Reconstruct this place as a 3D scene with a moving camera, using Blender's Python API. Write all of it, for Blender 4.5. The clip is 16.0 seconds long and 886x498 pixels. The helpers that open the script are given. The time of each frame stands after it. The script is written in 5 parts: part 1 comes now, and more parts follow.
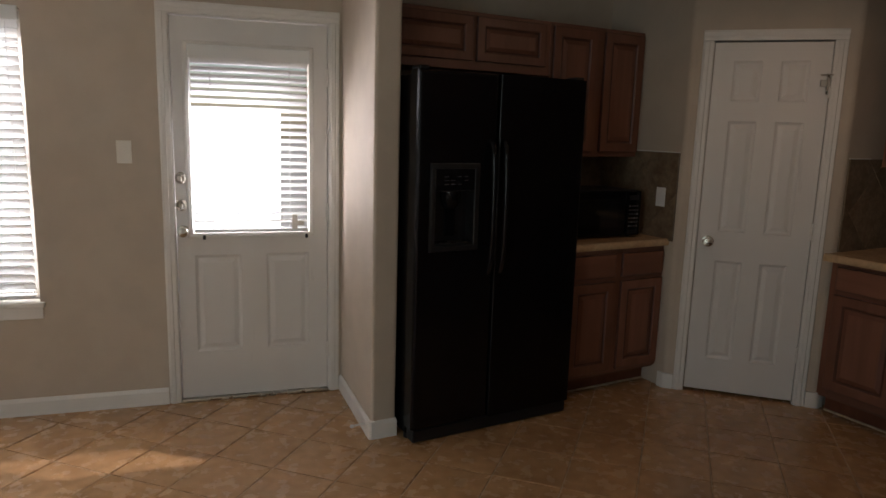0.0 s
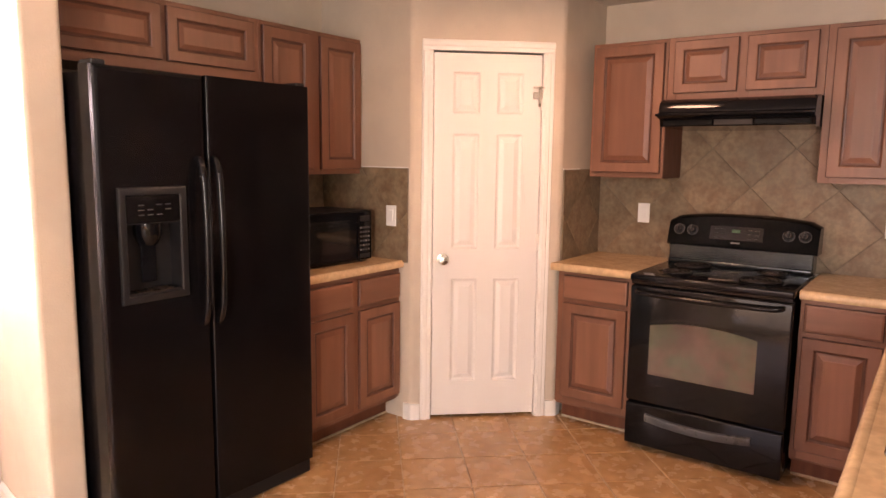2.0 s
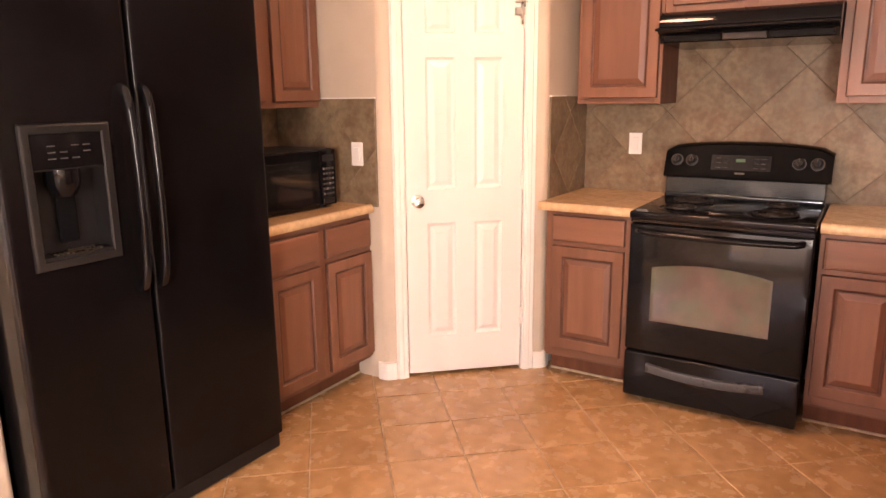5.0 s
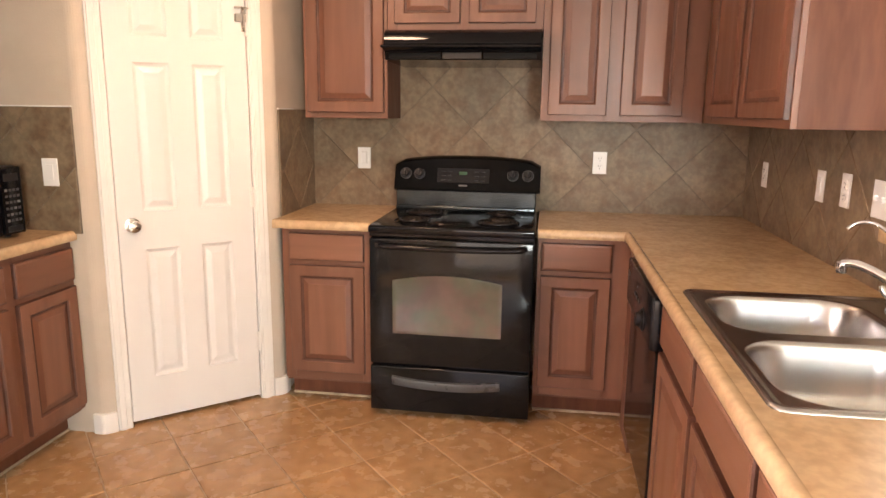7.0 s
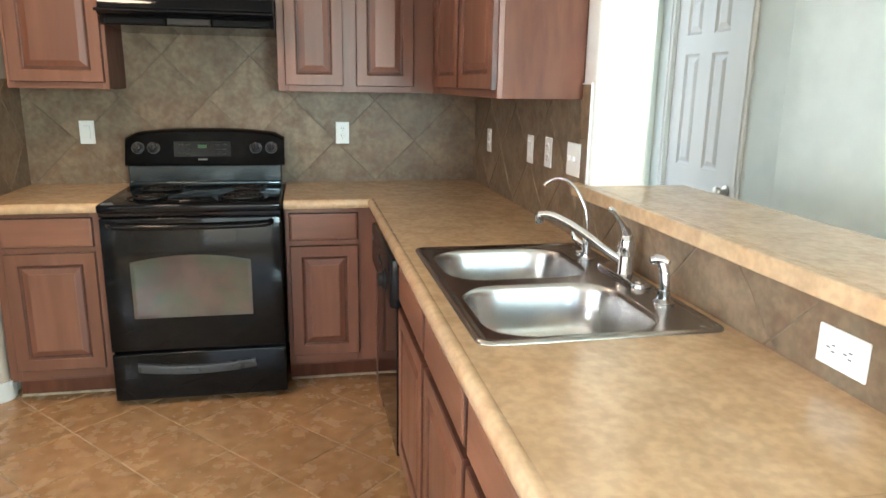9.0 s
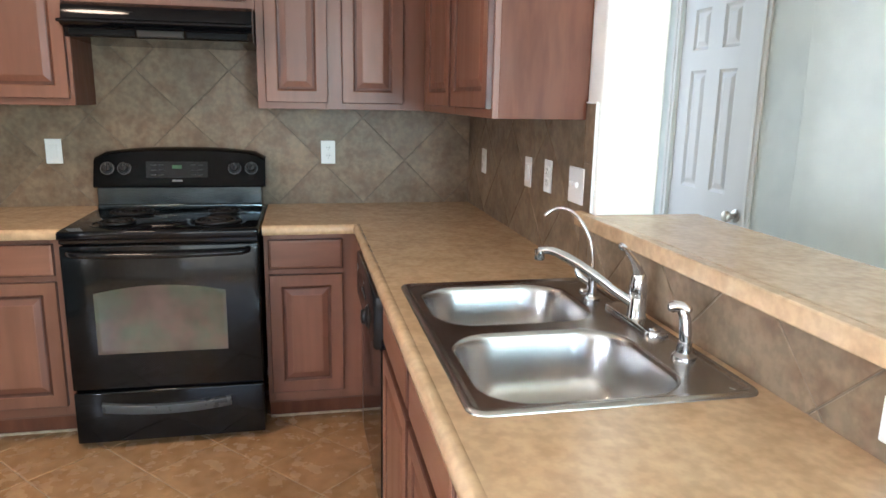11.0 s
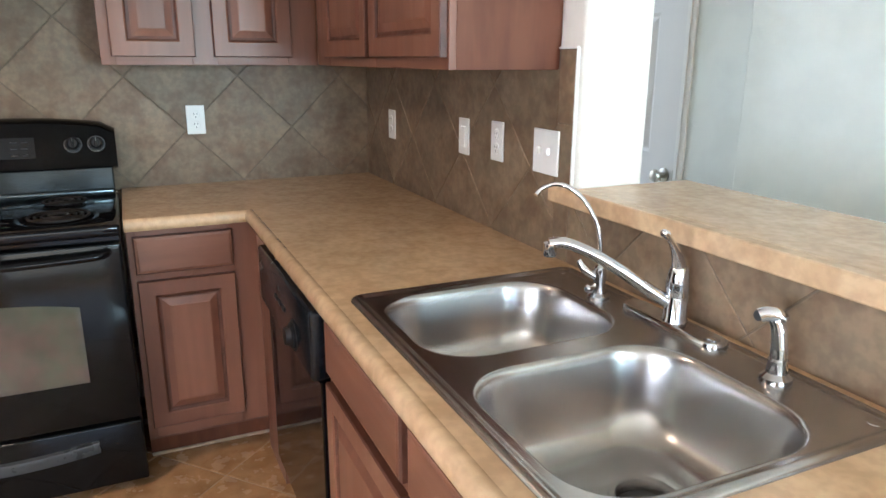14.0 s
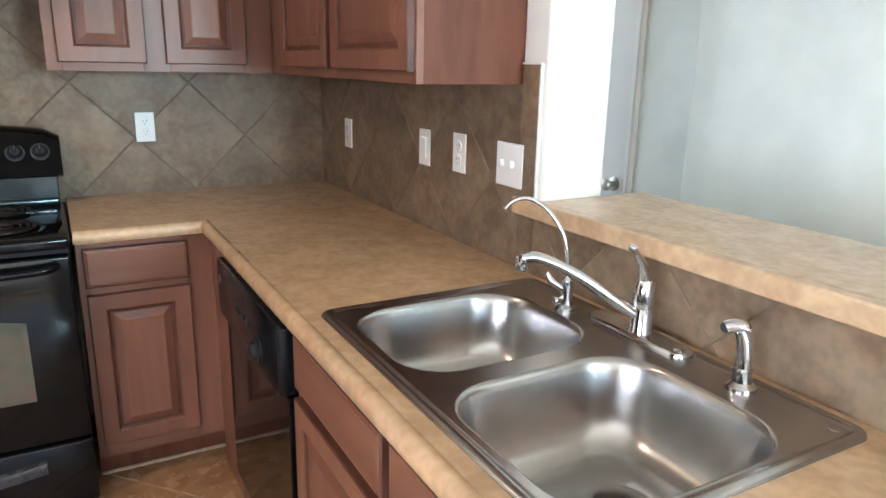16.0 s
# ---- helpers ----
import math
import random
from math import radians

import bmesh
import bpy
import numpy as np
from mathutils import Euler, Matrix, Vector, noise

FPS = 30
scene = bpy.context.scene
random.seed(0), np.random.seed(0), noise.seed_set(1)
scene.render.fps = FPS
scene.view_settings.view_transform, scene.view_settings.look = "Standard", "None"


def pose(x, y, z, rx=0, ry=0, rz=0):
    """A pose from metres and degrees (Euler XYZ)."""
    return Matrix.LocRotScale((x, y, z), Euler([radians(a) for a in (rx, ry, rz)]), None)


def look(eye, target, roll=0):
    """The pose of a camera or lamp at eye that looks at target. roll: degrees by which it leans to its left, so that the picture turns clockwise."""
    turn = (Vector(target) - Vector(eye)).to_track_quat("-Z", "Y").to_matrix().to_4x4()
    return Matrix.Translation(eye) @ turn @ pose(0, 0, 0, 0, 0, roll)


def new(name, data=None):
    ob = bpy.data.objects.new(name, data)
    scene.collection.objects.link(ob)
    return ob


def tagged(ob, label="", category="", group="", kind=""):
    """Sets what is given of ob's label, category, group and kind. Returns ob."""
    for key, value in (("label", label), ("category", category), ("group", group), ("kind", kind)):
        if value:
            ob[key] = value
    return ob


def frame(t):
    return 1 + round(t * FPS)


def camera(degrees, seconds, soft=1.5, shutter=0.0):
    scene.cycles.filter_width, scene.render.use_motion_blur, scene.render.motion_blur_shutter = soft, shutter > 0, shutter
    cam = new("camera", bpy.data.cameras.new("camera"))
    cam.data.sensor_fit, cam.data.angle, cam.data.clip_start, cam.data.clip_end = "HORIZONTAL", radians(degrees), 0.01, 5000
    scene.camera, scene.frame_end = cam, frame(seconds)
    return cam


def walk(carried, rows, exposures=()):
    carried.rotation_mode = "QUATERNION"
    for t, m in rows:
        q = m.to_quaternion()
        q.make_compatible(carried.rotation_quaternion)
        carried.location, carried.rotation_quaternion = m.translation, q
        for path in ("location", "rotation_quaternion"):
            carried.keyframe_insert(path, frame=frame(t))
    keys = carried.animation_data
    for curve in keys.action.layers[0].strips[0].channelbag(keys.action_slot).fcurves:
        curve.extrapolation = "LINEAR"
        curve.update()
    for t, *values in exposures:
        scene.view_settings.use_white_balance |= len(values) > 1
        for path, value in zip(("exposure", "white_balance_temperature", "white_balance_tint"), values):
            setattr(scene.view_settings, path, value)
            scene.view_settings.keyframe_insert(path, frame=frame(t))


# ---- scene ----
cam = camera(65.5, 16.0)
PATH = [
    (0, (0.526, 0.967, 1.532), (1.493, 2.683, 1.186), 1.7),
    (0.5, (0.618, 1.098, 1.519), (1.723, 2.736, 1.211), 1.0),
    (1, (0.671, 1.246, 1.513), (1.916, 2.787, 1.235), 1.2),
    (1.5, (0.692, 1.38, 1.517), (2.154, 2.718, 1.252), 1.2),
    (2, (0.761, 1.446, 1.497), (2.364, 2.612, 1.229), 0.7),
    (2.5, (0.834, 1.513, 1.484), (2.392, 2.735, 1.203), -0.2),
    (3, (0.868, 1.563, 1.475), (2.404, 2.779, 1.074), -0.2),
    (5.5, (1.091, 1.794, 1.436), (2.82, 2.704, 1.011), -0.3),
    (6, (1.135, 1.803, 1.45), (2.963, 2.499, 1.034), 0.5),
    (6.5, (1.139, 1.869, 1.446), (3.043, 2.329, 1.042), 0.6),
    (7, (1.107, 1.915, 1.432), (3.047, 2.2, 1.038), 0.7),
    (7.5, (1.089, 1.91, 1.441), (3.042, 2.024, 1.027), 0.8),
    (8, (1.073, 1.89, 1.433), (3.025, 1.826, 1.001), 1.2),
    (8.5, (1.06, 1.861, 1.433), (2.991, 1.6, 0.984), 1.1),
    (9, (1.046, 1.833, 1.433), (2.954, 1.45, 0.968), 0.9),
    (11.5, (1.377, 1.767, 1.446), (3.291, 1.354, 1.041), 1.2),
    (12, (1.497, 1.833, 1.428), (3.371, 1.255, 1.03), 1.4),
    (12.5, (1.626, 1.784, 1.428), (3.468, 1.129, 1.004), 1.0),
    (13, (1.705, 1.776, 1.42), (3.521, 1.056, 0.988), 0.9),
    (13.5, (1.782, 1.844, 1.409), (3.573, 1.084, 0.946), 0.7),
    (14, (1.816, 1.896, 1.413), (3.57, 1.096, 0.883), 0.3),
    (14.5, (1.813, 1.918, 1.406), (3.527, 1.051, 0.849), 0.6),
    (15, (1.817, 1.927, 1.402), (3.493, 1.0, 0.826), 1.2),
    (15.5, (1.827, 1.928, 1.426), (3.492, 0.991, 0.836), 1.0),
    (16, (1.839, 1.951, 1.437), (3.521, 1.002, 0.918), 1.2),
]
EXPOSURES = [(0, -1.20, 6500, 23), (0.5, -0.90, 6650, 26), (1.0, -0.44, 6900, 29), (1.5, 0.58, 7350, 36), (2.0, 1.70, 8100, 49), (2.5, 1.98, 8400, 53), (3.2, 2.00, 8450, 54),
             (5.3, 2.16, 8250, 51), (6.0, 2.05, 7950, 44), (7.0, 1.97, 7350, 32), (8.0, 2.05, 6500, 18), (9.0, 1.92, 5750, 8), (11.3, 1.86, 5500, 13), (16, 1.87, 5450, 13)]
walk(cam, [(t, look(eye, target, roll)) for t, eye, target, roll in PATH], EXPOSURES)

# ---- light ----
world = bpy.data.worlds.new("sky")
scene.world = world
world.use_nodes = True
wn = world.node_tree.nodes
sky = wn.new("ShaderNodeTexSky")
sky.sky_type, sky.sun_disc = "NISHITA", False
sky.sun_elevation, sky.sun_rotation = radians(31.4), radians(-46.9)
wn["Background"].inputs["Strength"].default_value = 0.15
world.node_tree.links.new(sky.outputs["Color"], wn["Background"].inputs["Color"])


def lamp(name, kind, power, colour, m, **kw):
    data = bpy.data.lights.new(name, kind)
    data.energy, data.color = power, colour
    for key, value in kw.items():
        if key == "size":
            data.shape, data.size, data.size_y = "RECTANGLE", value[0], value[1]
        elif key == "angle":
            data.angle = value
        elif key == "disk":
            data.shape, data.size = "DISK", value
    ob = new(name, data)
    ob.matrix_basis = m
    return ob


SUN_WAY = Vector((0.718, -0.671, -0.60))
NORTH_WALL = pose(1.838, 4.626, 0, 0, 0, -11.8) @ pose(-1.828, -4.600, 0)   # the dining wall stands a little askew
lamp("sun", "SUN", 5.0, (1.0, 0.93, 0.82), look(-SUN_WAY * 10, (0, 0, 0)), angle=radians(0.5))
# daylight through the glazing: patio window in the west wall, back door, dining window, front room window
lamp("west_window_daylight", "AREA", 4.3, (0.80, 0.93, 1.0), look((-2.52, 1.9, 1.25), (0, 1.9, 1.2)), size=(2.3, 1.9))
lamp("door_daylight", "AREA", 38, (0.92, 0.97, 1.0), NORTH_WALL @ look((1.35, 4.70, 1.27), (1.35, 3.0, 1.1)), size=(0.46, 0.64))
lamp("window_daylight", "AREA", 165, (0.92, 0.97, 1.0), NORTH_WALL @ look((-0.25, 4.80, 1.30), (-0.05, 3.5, 0.80)), size=(1.2, 1.25))
lamp("front_room_daylight", "AREA", 53, (0.70, 0.94, 0.92), look((-2.52, 0.25, 1.35), (2, 0.1, 1.2)), size=(0.7, 1.7))
# Fill light added for the hall door; no source is known there.
lamp("hall_daylight", "AREA", 1.0, (1.0, 0.97, 0.84), look((4.965, 0.22, 1.45), (3.0, 0.22, 1.3)), size=(0.7, 1.5))
lamp("ceiling_lamp_bulb", "AREA", 4.4, (1.0, 0.70, 0.45), look((3.45, 2.80, 2.285), (3.45, 2.80, 0)), disk=0.3)


# ---- materials ----
def mat(name, colour, rough=0.5, metal=0.0, var=0.08, scale=6.0, grain=0.0, grain_scale=80.0, bump=0.0, bump_scale=200.0,
        stretch=(1, 1, 1), second=None, second_scale=4.0, second_lo=0.42, second_hi=0.62, rand=0.0, gloss_var=0.08, coat=0.0, spec=0.5, wave=None):
    """A procedural surface: base colour with a broad and a fine variation, a second tone in blotches, fine relief."""
    m = bpy.data.materials.new(name)
    m.use_nodes = True
    n, l = m.node_tree.nodes, m.node_tree.links
    p = n["Principled BSDF"]
    p.inputs["Roughness"].default_value, p.inputs["Metallic"].default_value = rough, metal
    p.inputs["Specular IOR Level"].default_value = spec
    p.inputs["Coat Weight"].default_value = coat
    p.inputs["Coat Roughness"].default_value = 0.15
    geo = n.new("ShaderNodeNewGeometry")
    mp = n.new("ShaderNodeMapping")
    mp.inputs["Scale"].default_value = stretch
    l.new(geo.outputs["Position"], mp.inputs["Vector"])
    place = mp.outputs["Vector"]
    if rand:
        info = n.new("ShaderNodeObjectInfo")
        mul = n.new("ShaderNodeMath")
        mul.operation, mul.inputs[1].default_value = "MULTIPLY", 40.0
        l.new(info.outputs["Random"], mul.inputs[0])
        add = n.new("ShaderNodeVectorMath")
        add.operation = "ADD"
        l.new(place, add.inputs[0])
        l.new(mul.outputs[0], add.inputs[1])
        place = add.outputs[0]

    def tex(scale, detail=4.0, rough_=0.55, dist=0.0):
        t = n.new("ShaderNodeTexNoise")
        t.inputs["Scale"].default_value, t.inputs["Detail"].default_value = scale, detail
        t.inputs["Roughness"].default_value, t.inputs["Distortion"].default_value = rough_, dist
        l.new(place, t.inputs["Vector"])
        return t.outputs["Fac"]

    def ramp(fac, lo, hi, a=0.0, b=1.0):
        r = n.new("ShaderNodeMapRange")
        for k, v in zip(("From Min", "From Max", "To Min", "To Max"), (lo, hi, a, b)):
            r.inputs[k].default_value = v
        r.interpolation_type = "SMOOTHSTEP"
        l.new(fac, r.inputs["Value"])
        return r.outputs["Result"]

    def mix(fac, a, b, mode="MIX"):
        x = n.new("ShaderNodeMix")
        x.data_type, x.blend_type = "RGBA", mode
        for sock, v in ((x.inputs[0], fac), (x.inputs[6], a), (x.inputs[7], b)):
            if isinstance(v, (int, float)):
                sock.default_value = v
            elif isinstance(v, tuple):
                sock.default_value = (*v, 1)
            else:
                l.new(v, sock)
        return x.outputs[2]

    colour_out = mix(0.0, colour, colour)
    if second:
        colour_out = mix(ramp(tex(second_scale, 4.0, 0.55, 0.0), second_lo, second_hi), colour_out, second)
    if wave:
        w = n.new("ShaderNodeTexWave")
        w.inputs["Scale"].default_value, w.inputs["Distortion"].default_value = wave[0], wave[1]
        w.inputs["Detail"].default_value, w.inputs["Detail Scale"].default_value = 3.0, 1.2
        l.new(place, w.inputs["Vector"])
        colour_out = mix(ramp(w.outputs["Fac"], 0, 1, 0.0, wave[2]), colour_out, (0.0, 0.0, 0.0))
    for amount, fac, lo, hi in ((var, tex(scale, 3.0, 0.5), 0.36, 0.64), (grain, tex(grain_scale, 2.0, 0.5), 0.34, 0.66)):
        if amount:
            colour_out = mix(1.0, colour_out, ramp(fac, lo, hi, 1 - amount, 1 + amount), "MULTIPLY")
    if rand:
        colour_out = mix(1.0, colour_out, ramp(info.outputs["Random"], 0, 1, 1 - rand, 1 + rand), "MULTIPLY")
    l.new(colour_out, p.inputs["Base Color"])
    if gloss_var:
        l.new(ramp(tex(scale * 2.3), 0.2, 0.8, max(0.02, rough - gloss_var), rough + gloss_var), p.inputs["Roughness"])
    if bump:
        b = n.new("ShaderNodeBump")
        b.inputs["Strength"].default_value, b.inputs["Distance"].default_value = bump, 0.002
        l.new(tex(bump_scale, 3.0), b.inputs["Height"])
        l.new(b.outputs["Normal"], p.inputs["Normal"])
    return m


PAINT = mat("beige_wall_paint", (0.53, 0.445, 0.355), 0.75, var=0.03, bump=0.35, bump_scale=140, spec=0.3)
# Wall paint lightened to carry the strong daylight on the pass-through jamb.
LIT_JAMB_PAINT = mat("lightened_wall_paint", (0.75, 0.71, 0.64), 0.75, var=0.03, bump=0.35, bump_scale=140, spec=0.3)
ALMOND = mat("almond_plastic", (0.80, 0.76, 0.68), 0.4, var=0.03)
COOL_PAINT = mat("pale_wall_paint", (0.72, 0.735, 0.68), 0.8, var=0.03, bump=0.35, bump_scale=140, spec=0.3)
CEILING = mat("ceiling_paint", (0.66, 0.62, 0.55), 0.9, var=0.03, bump=0.5, bump_scale=90, spec=0.2)
TRIM = mat("white_trim_paint", (0.76, 0.73, 0.68), 0.38, var=0.02, bump=0.05, bump_scale=60)
DOOR_WHITE = mat("white_door_paint", (0.71, 0.68, 0.64), 0.34, var=0.025, scale=3, bump=0.12, bump_scale=160, stretch=(1, 1, 0.12))
WOOD = mat("stained_maple", (0.205, 0.088, 0.052), 0.42, var=0.09, scale=4, grain=0.045, grain_scale=38, stretch=(1, 1, 0.09), second=(0.165, 0.066, 0.037), second_scale=5, second_lo=0.36, second_hi=0.66,
           bump=0.04, bump_scale=260, rand=0.06, coat=0.03)
WOOD_FLAT = mat("stained_maple_across", (0.205, 0.088, 0.052), 0.42, var=0.09, scale=4, grain=0.045, grain_scale=38, stretch=(0.09, 0.09, 1), second=(0.165, 0.066, 0.037), second_scale=5, second_lo=0.36, second_hi=0.66,
                bump=0.04, bump_scale=260, rand=0.06, coat=0.03)
VENEER = mat("cherry_veneer", (0.150, 0.054, 0.029), 0.46, var=0.09, scale=6, grain=0.09, grain_scale=26, stretch=(1, 1, 0.22), second=(0.122, 0.042, 0.022), second_scale=12, second_lo=0.42, second_hi=0.66, spec=0.2)
# Groove stain; also paints the gap shade on door and drawer edges.
GLAZE_SHADE = mat("groove_stain_and_gap_shade", (0.090, 0.032, 0.018), 0.45, var=0.2, scale=12)
# Bevel wood darkened in colour to offset the broad light it catches.
BEVEL = mat("toned_down_panel_bevel", (0.165, 0.064, 0.036), 0.42, var=0.10, scale=6, grain=0.05, grain_scale=60, stretch=(1, 1, 0.1))
# Darker copy of the cabinet wood, with the carcass shade in its colour.
SHADOW_WOOD = mat("shaded_cabinet_wood", (0.16, 0.07, 0.04), 0.6, var=0.15, stretch=(1, 1, 0.1))
LAMINATE = mat("tan_mottled_laminate", (0.565, 0.390, 0.228), 0.18, var=0.05, scale=3, grain=0.07, grain_scale=45, second=(0.490, 0.325, 0.182), second_scale=13, second_lo=0.34, second_hi=0.68, gloss_var=0.0, spec=0.6)
FLOOR_TILE = mat("terracotta_mottled_floor_tile", (0.465, 0.275, 0.130), 0.25, var=0.06, scale=6, grain=0.08, grain_scale=36, second=(0.345, 0.190, 0.086), second_scale=18, second_lo=0.40, second_hi=0.66, bump=0.12, bump_scale=40, rand=0.035, spec=0.6)
GROUT = mat("tan_grout", (0.44, 0.33, 0.22), 0.85, var=0.15, scale=20, bump=0.3, bump_scale=300)
WALL_TILE = mat("brown_slate_look_tile", (0.208, 0.150, 0.094), 0.46, spec=0.34, var=0.10, scale=5, grain=0.11, grain_scale=44, second=(0.163, 0.103, 0.060), second_scale=14, second_lo=0.38, second_hi=0.68, bump=0.22, bump_scale=45, rand=0.06)
WALL_GROUT = mat("brown_grout", (0.160, 0.124, 0.088), 0.85, var=0.12, scale=20, bump=0.3, bump_scale=300)
BLACK = mat("gloss_black_enamel", (0.005, 0.005, 0.006), 0.07, var=0.1, gloss_var=0.02, spec=0.26)
BLACK_FRIDGE = mat("textured_black_steel", (0.004, 0.0035, 0.004), 0.20, var=0.1, bump=0.05, bump_scale=420, gloss_var=0.03, spec=0.19)
GUARD = mat("gloss_black_panel", (0.003, 0.003, 0.003), 0.05, var=0.1, gloss_var=0.0, spec=0.09)
HOOD_DARK = mat("matt_black_filter_metal", (0.004, 0.004, 0.004), 0.5, var=0.1, spec=0.1)
OVEN_FACE = mat("black_oven_door_enamel", (0.0055, 0.006, 0.0065), 0.09, var=0.15, scale=3, gloss_var=0.03, spec=0.28)
PULL_GREY = mat("grey_pull_plastic", (0.055, 0.058, 0.06), 0.3, var=0.06)
BLACK_MATT = mat("black_plastic", (0.009, 0.009, 0.010), 0.42, var=0.1, spec=0.35, bump=0.1, bump_scale=300)
GREY_PLASTIC = mat("dark_grey_plastic", (0.013, 0.013, 0.014), 0.38, var=0.06, spec=0.35)
LENS = mat("smoky_lens_plastic", (0.032, 0.026, 0.022), 0.4, var=0.08, spec=0.25)
KEY_GREY = mat("grey_key_print", (0.045, 0.045, 0.047), 0.5, var=0.05)
PRINT = mat("pale_print", (0.14, 0.14, 0.14), 0.5, var=0.05)
COIL = mat("burner_coil_iron", (0.028, 0.024, 0.022), 0.45, metal=0.5, var=0.25, scale=40)
DRIP = mat("black_drip_pan", (0.012, 0.012, 0.012), 0.12, metal=0.2, var=0.1)
# Greenish and pinkish blotches paint a reflection into the glass colour.
OVEN_GLASS = mat("oven_glass_with_reflection", (0.080, 0.092, 0.066), 0.10, var=0.14, scale=5, gloss_var=0.02, spec=0.6, second=(0.112, 0.078, 0.066), second_scale=4.5, second_lo=0.35, second_hi=0.68)
DARK_GLASS = mat("dark_glass", (0.012, 0.012, 0.012), 0.06, var=0.1, gloss_var=0.02)
STEEL = mat("brushed_stainless_steel", (0.445, 0.43, 0.415), 0.26, metal=1.0, var=0.03, scale=3, grain=0.02, grain_scale=60, stretch=(0.2, 1, 1), gloss_var=0.0)
CHROME = mat("polished_chrome", (0.66, 0.67, 0.69), 0.05, metal=1.0, var=0.02, gloss_var=0.02)
NICKEL = mat("satin_nickel", (0.50, 0.46, 0.40), 0.28, metal=1.0, var=0.04)
WHITE_PLASTIC = mat("white_plastic", (0.80, 0.79, 0.76), 0.35, var=0.02)
DARK_SLOT = mat("dark_slot", (0.03, 0.03, 0.03), 0.6, var=0.05)
PATIO = mat("pale_concrete", (0.56, 0.53, 0.48), 0.9, var=0.1, scale=2, grain=0.1, grain_scale=40, bump=0.4)
CARPET = mat("beige_carpet", (0.40, 0.34, 0.26), 0.95, var=0.06, grain=0.15, grain_scale=150, bump=0.6, bump_scale=300)
RUBBER = mat("black_rubber", (0.02, 0.02, 0.02), 0.7, var=0.1)


def glass(name, tint):
    m = bpy.data.materials.new(name)
    m.use_nodes = True
    p = m.node_tree.nodes["Principled BSDF"]
    p.inputs["Base Color"].default_value = (*tint, 1)
    p.inputs["Transmission Weight"].default_value, p.inputs["Roughness"].default_value, p.inputs["IOR"].default_value = 1.0, 0.0, 1.45
    return m


def translucent(name, colour):
    m = bpy.data.materials.new(name)
    m.use_nodes = True
    n, l = m.node_tree.nodes, m.node_tree.links
    p, out = n["Principled BSDF"], n["Material Output"]
    p.inputs["Base Color"].default_value, p.inputs["Roughness"].default_value = (*colour, 1), 0.45
    t, x = n.new("ShaderNodeBsdfTranslucent"), n.new("ShaderNodeMixShader")
    t.inputs["Color"].default_value = (*colour, 1)
    x.inputs[0].default_value = 0.16
    l.new(p.outputs[0], x.inputs[1])
    l.new(t.outputs[0], x.inputs[2])
    l.new(x.outputs[0], out.inputs["Surface"])
    return m


def glow(name, colour, power):
    m = bpy.data.materials.new(name)
    m.use_nodes = True
    p = m.node_tree.nodes["Principled BSDF"]
    p.inputs["Base Color"].default_value = (*colour, 1)
    p.inputs["Emission Color"].default_value, p.inputs["Emission Strength"].default_value = (*colour, 1), power
    return m


SLAT = translucent("white_blind_slat", (0.84, 0.84, 0.82))
PANE = glass("window_glass", (0.97, 1.0, 0.98))
LAMP_GLASS = glow("lit_frosted_glass", (1.0, 0.80, 0.55), 0.9)
CLOCK = glow("green_clock_digits", (0.010, 0.07, 0.025), 0.012)


# ---- building helpers ----
def thing(name, m, label, category, group="", kind=""):
    ob = new(name)
    ob.matrix_basis = m if isinstance(m, Matrix) else Matrix.Translation(m)
    ob.empty_display_size = 0.05
    return tagged(ob, label, category, group, kind)


def world_of(ob):
    m = ob.matrix_basis.copy()
    while ob.parent:
        ob = ob.parent
        m = ob.matrix_basis @ m
    return m


def mesh_of(name, bm, materials, smooth=False):
    me = bpy.data.meshes.new(name)
    bmesh.ops.recalc_face_normals(bm, faces=bm.faces)
    bm.to_mesh(me)
    bm.free()
    for x in materials if isinstance(materials, (list, tuple)) else [materials]:
        me.materials.append(x)
    if smooth:
        me.shade_smooth()
        if smooth != "all":
            me.set_sharp_from_angle(angle=radians(35))
    return me


def part(name, bm, material, parent, label="", local=False, smooth=False):
    """One mesh under a thing or a part. Its bmesh is in world metres, or in the parent's own space where local is set."""
    if not local:
        bm.transform(world_of(parent).inverted())
    ob = new(name, mesh_of(name, bm, material, smooth))
    ob.parent = parent
    return tagged(ob, label)


def solid(name, bm, material, label, category, group="", kind="", smooth=False):
    """A thing of one mesh, in world metres, with its origin at the middle of its foot."""
    v = [x.co for x in bm.verts]
    o = Vector(((min(p.x for p in v) + max(p.x for p in v)) / 2, (min(p.y for p in v) + max(p.y for p in v)) / 2, min(p.z for p in v)))
    bm.transform(Matrix.Translation(-o))
    ob = new(name, mesh_of(name, bm, material, smooth))
    ob.location = o
    ob.matrix_basis = Matrix.Translation(o)
    return tagged(ob, label, category, group, kind)


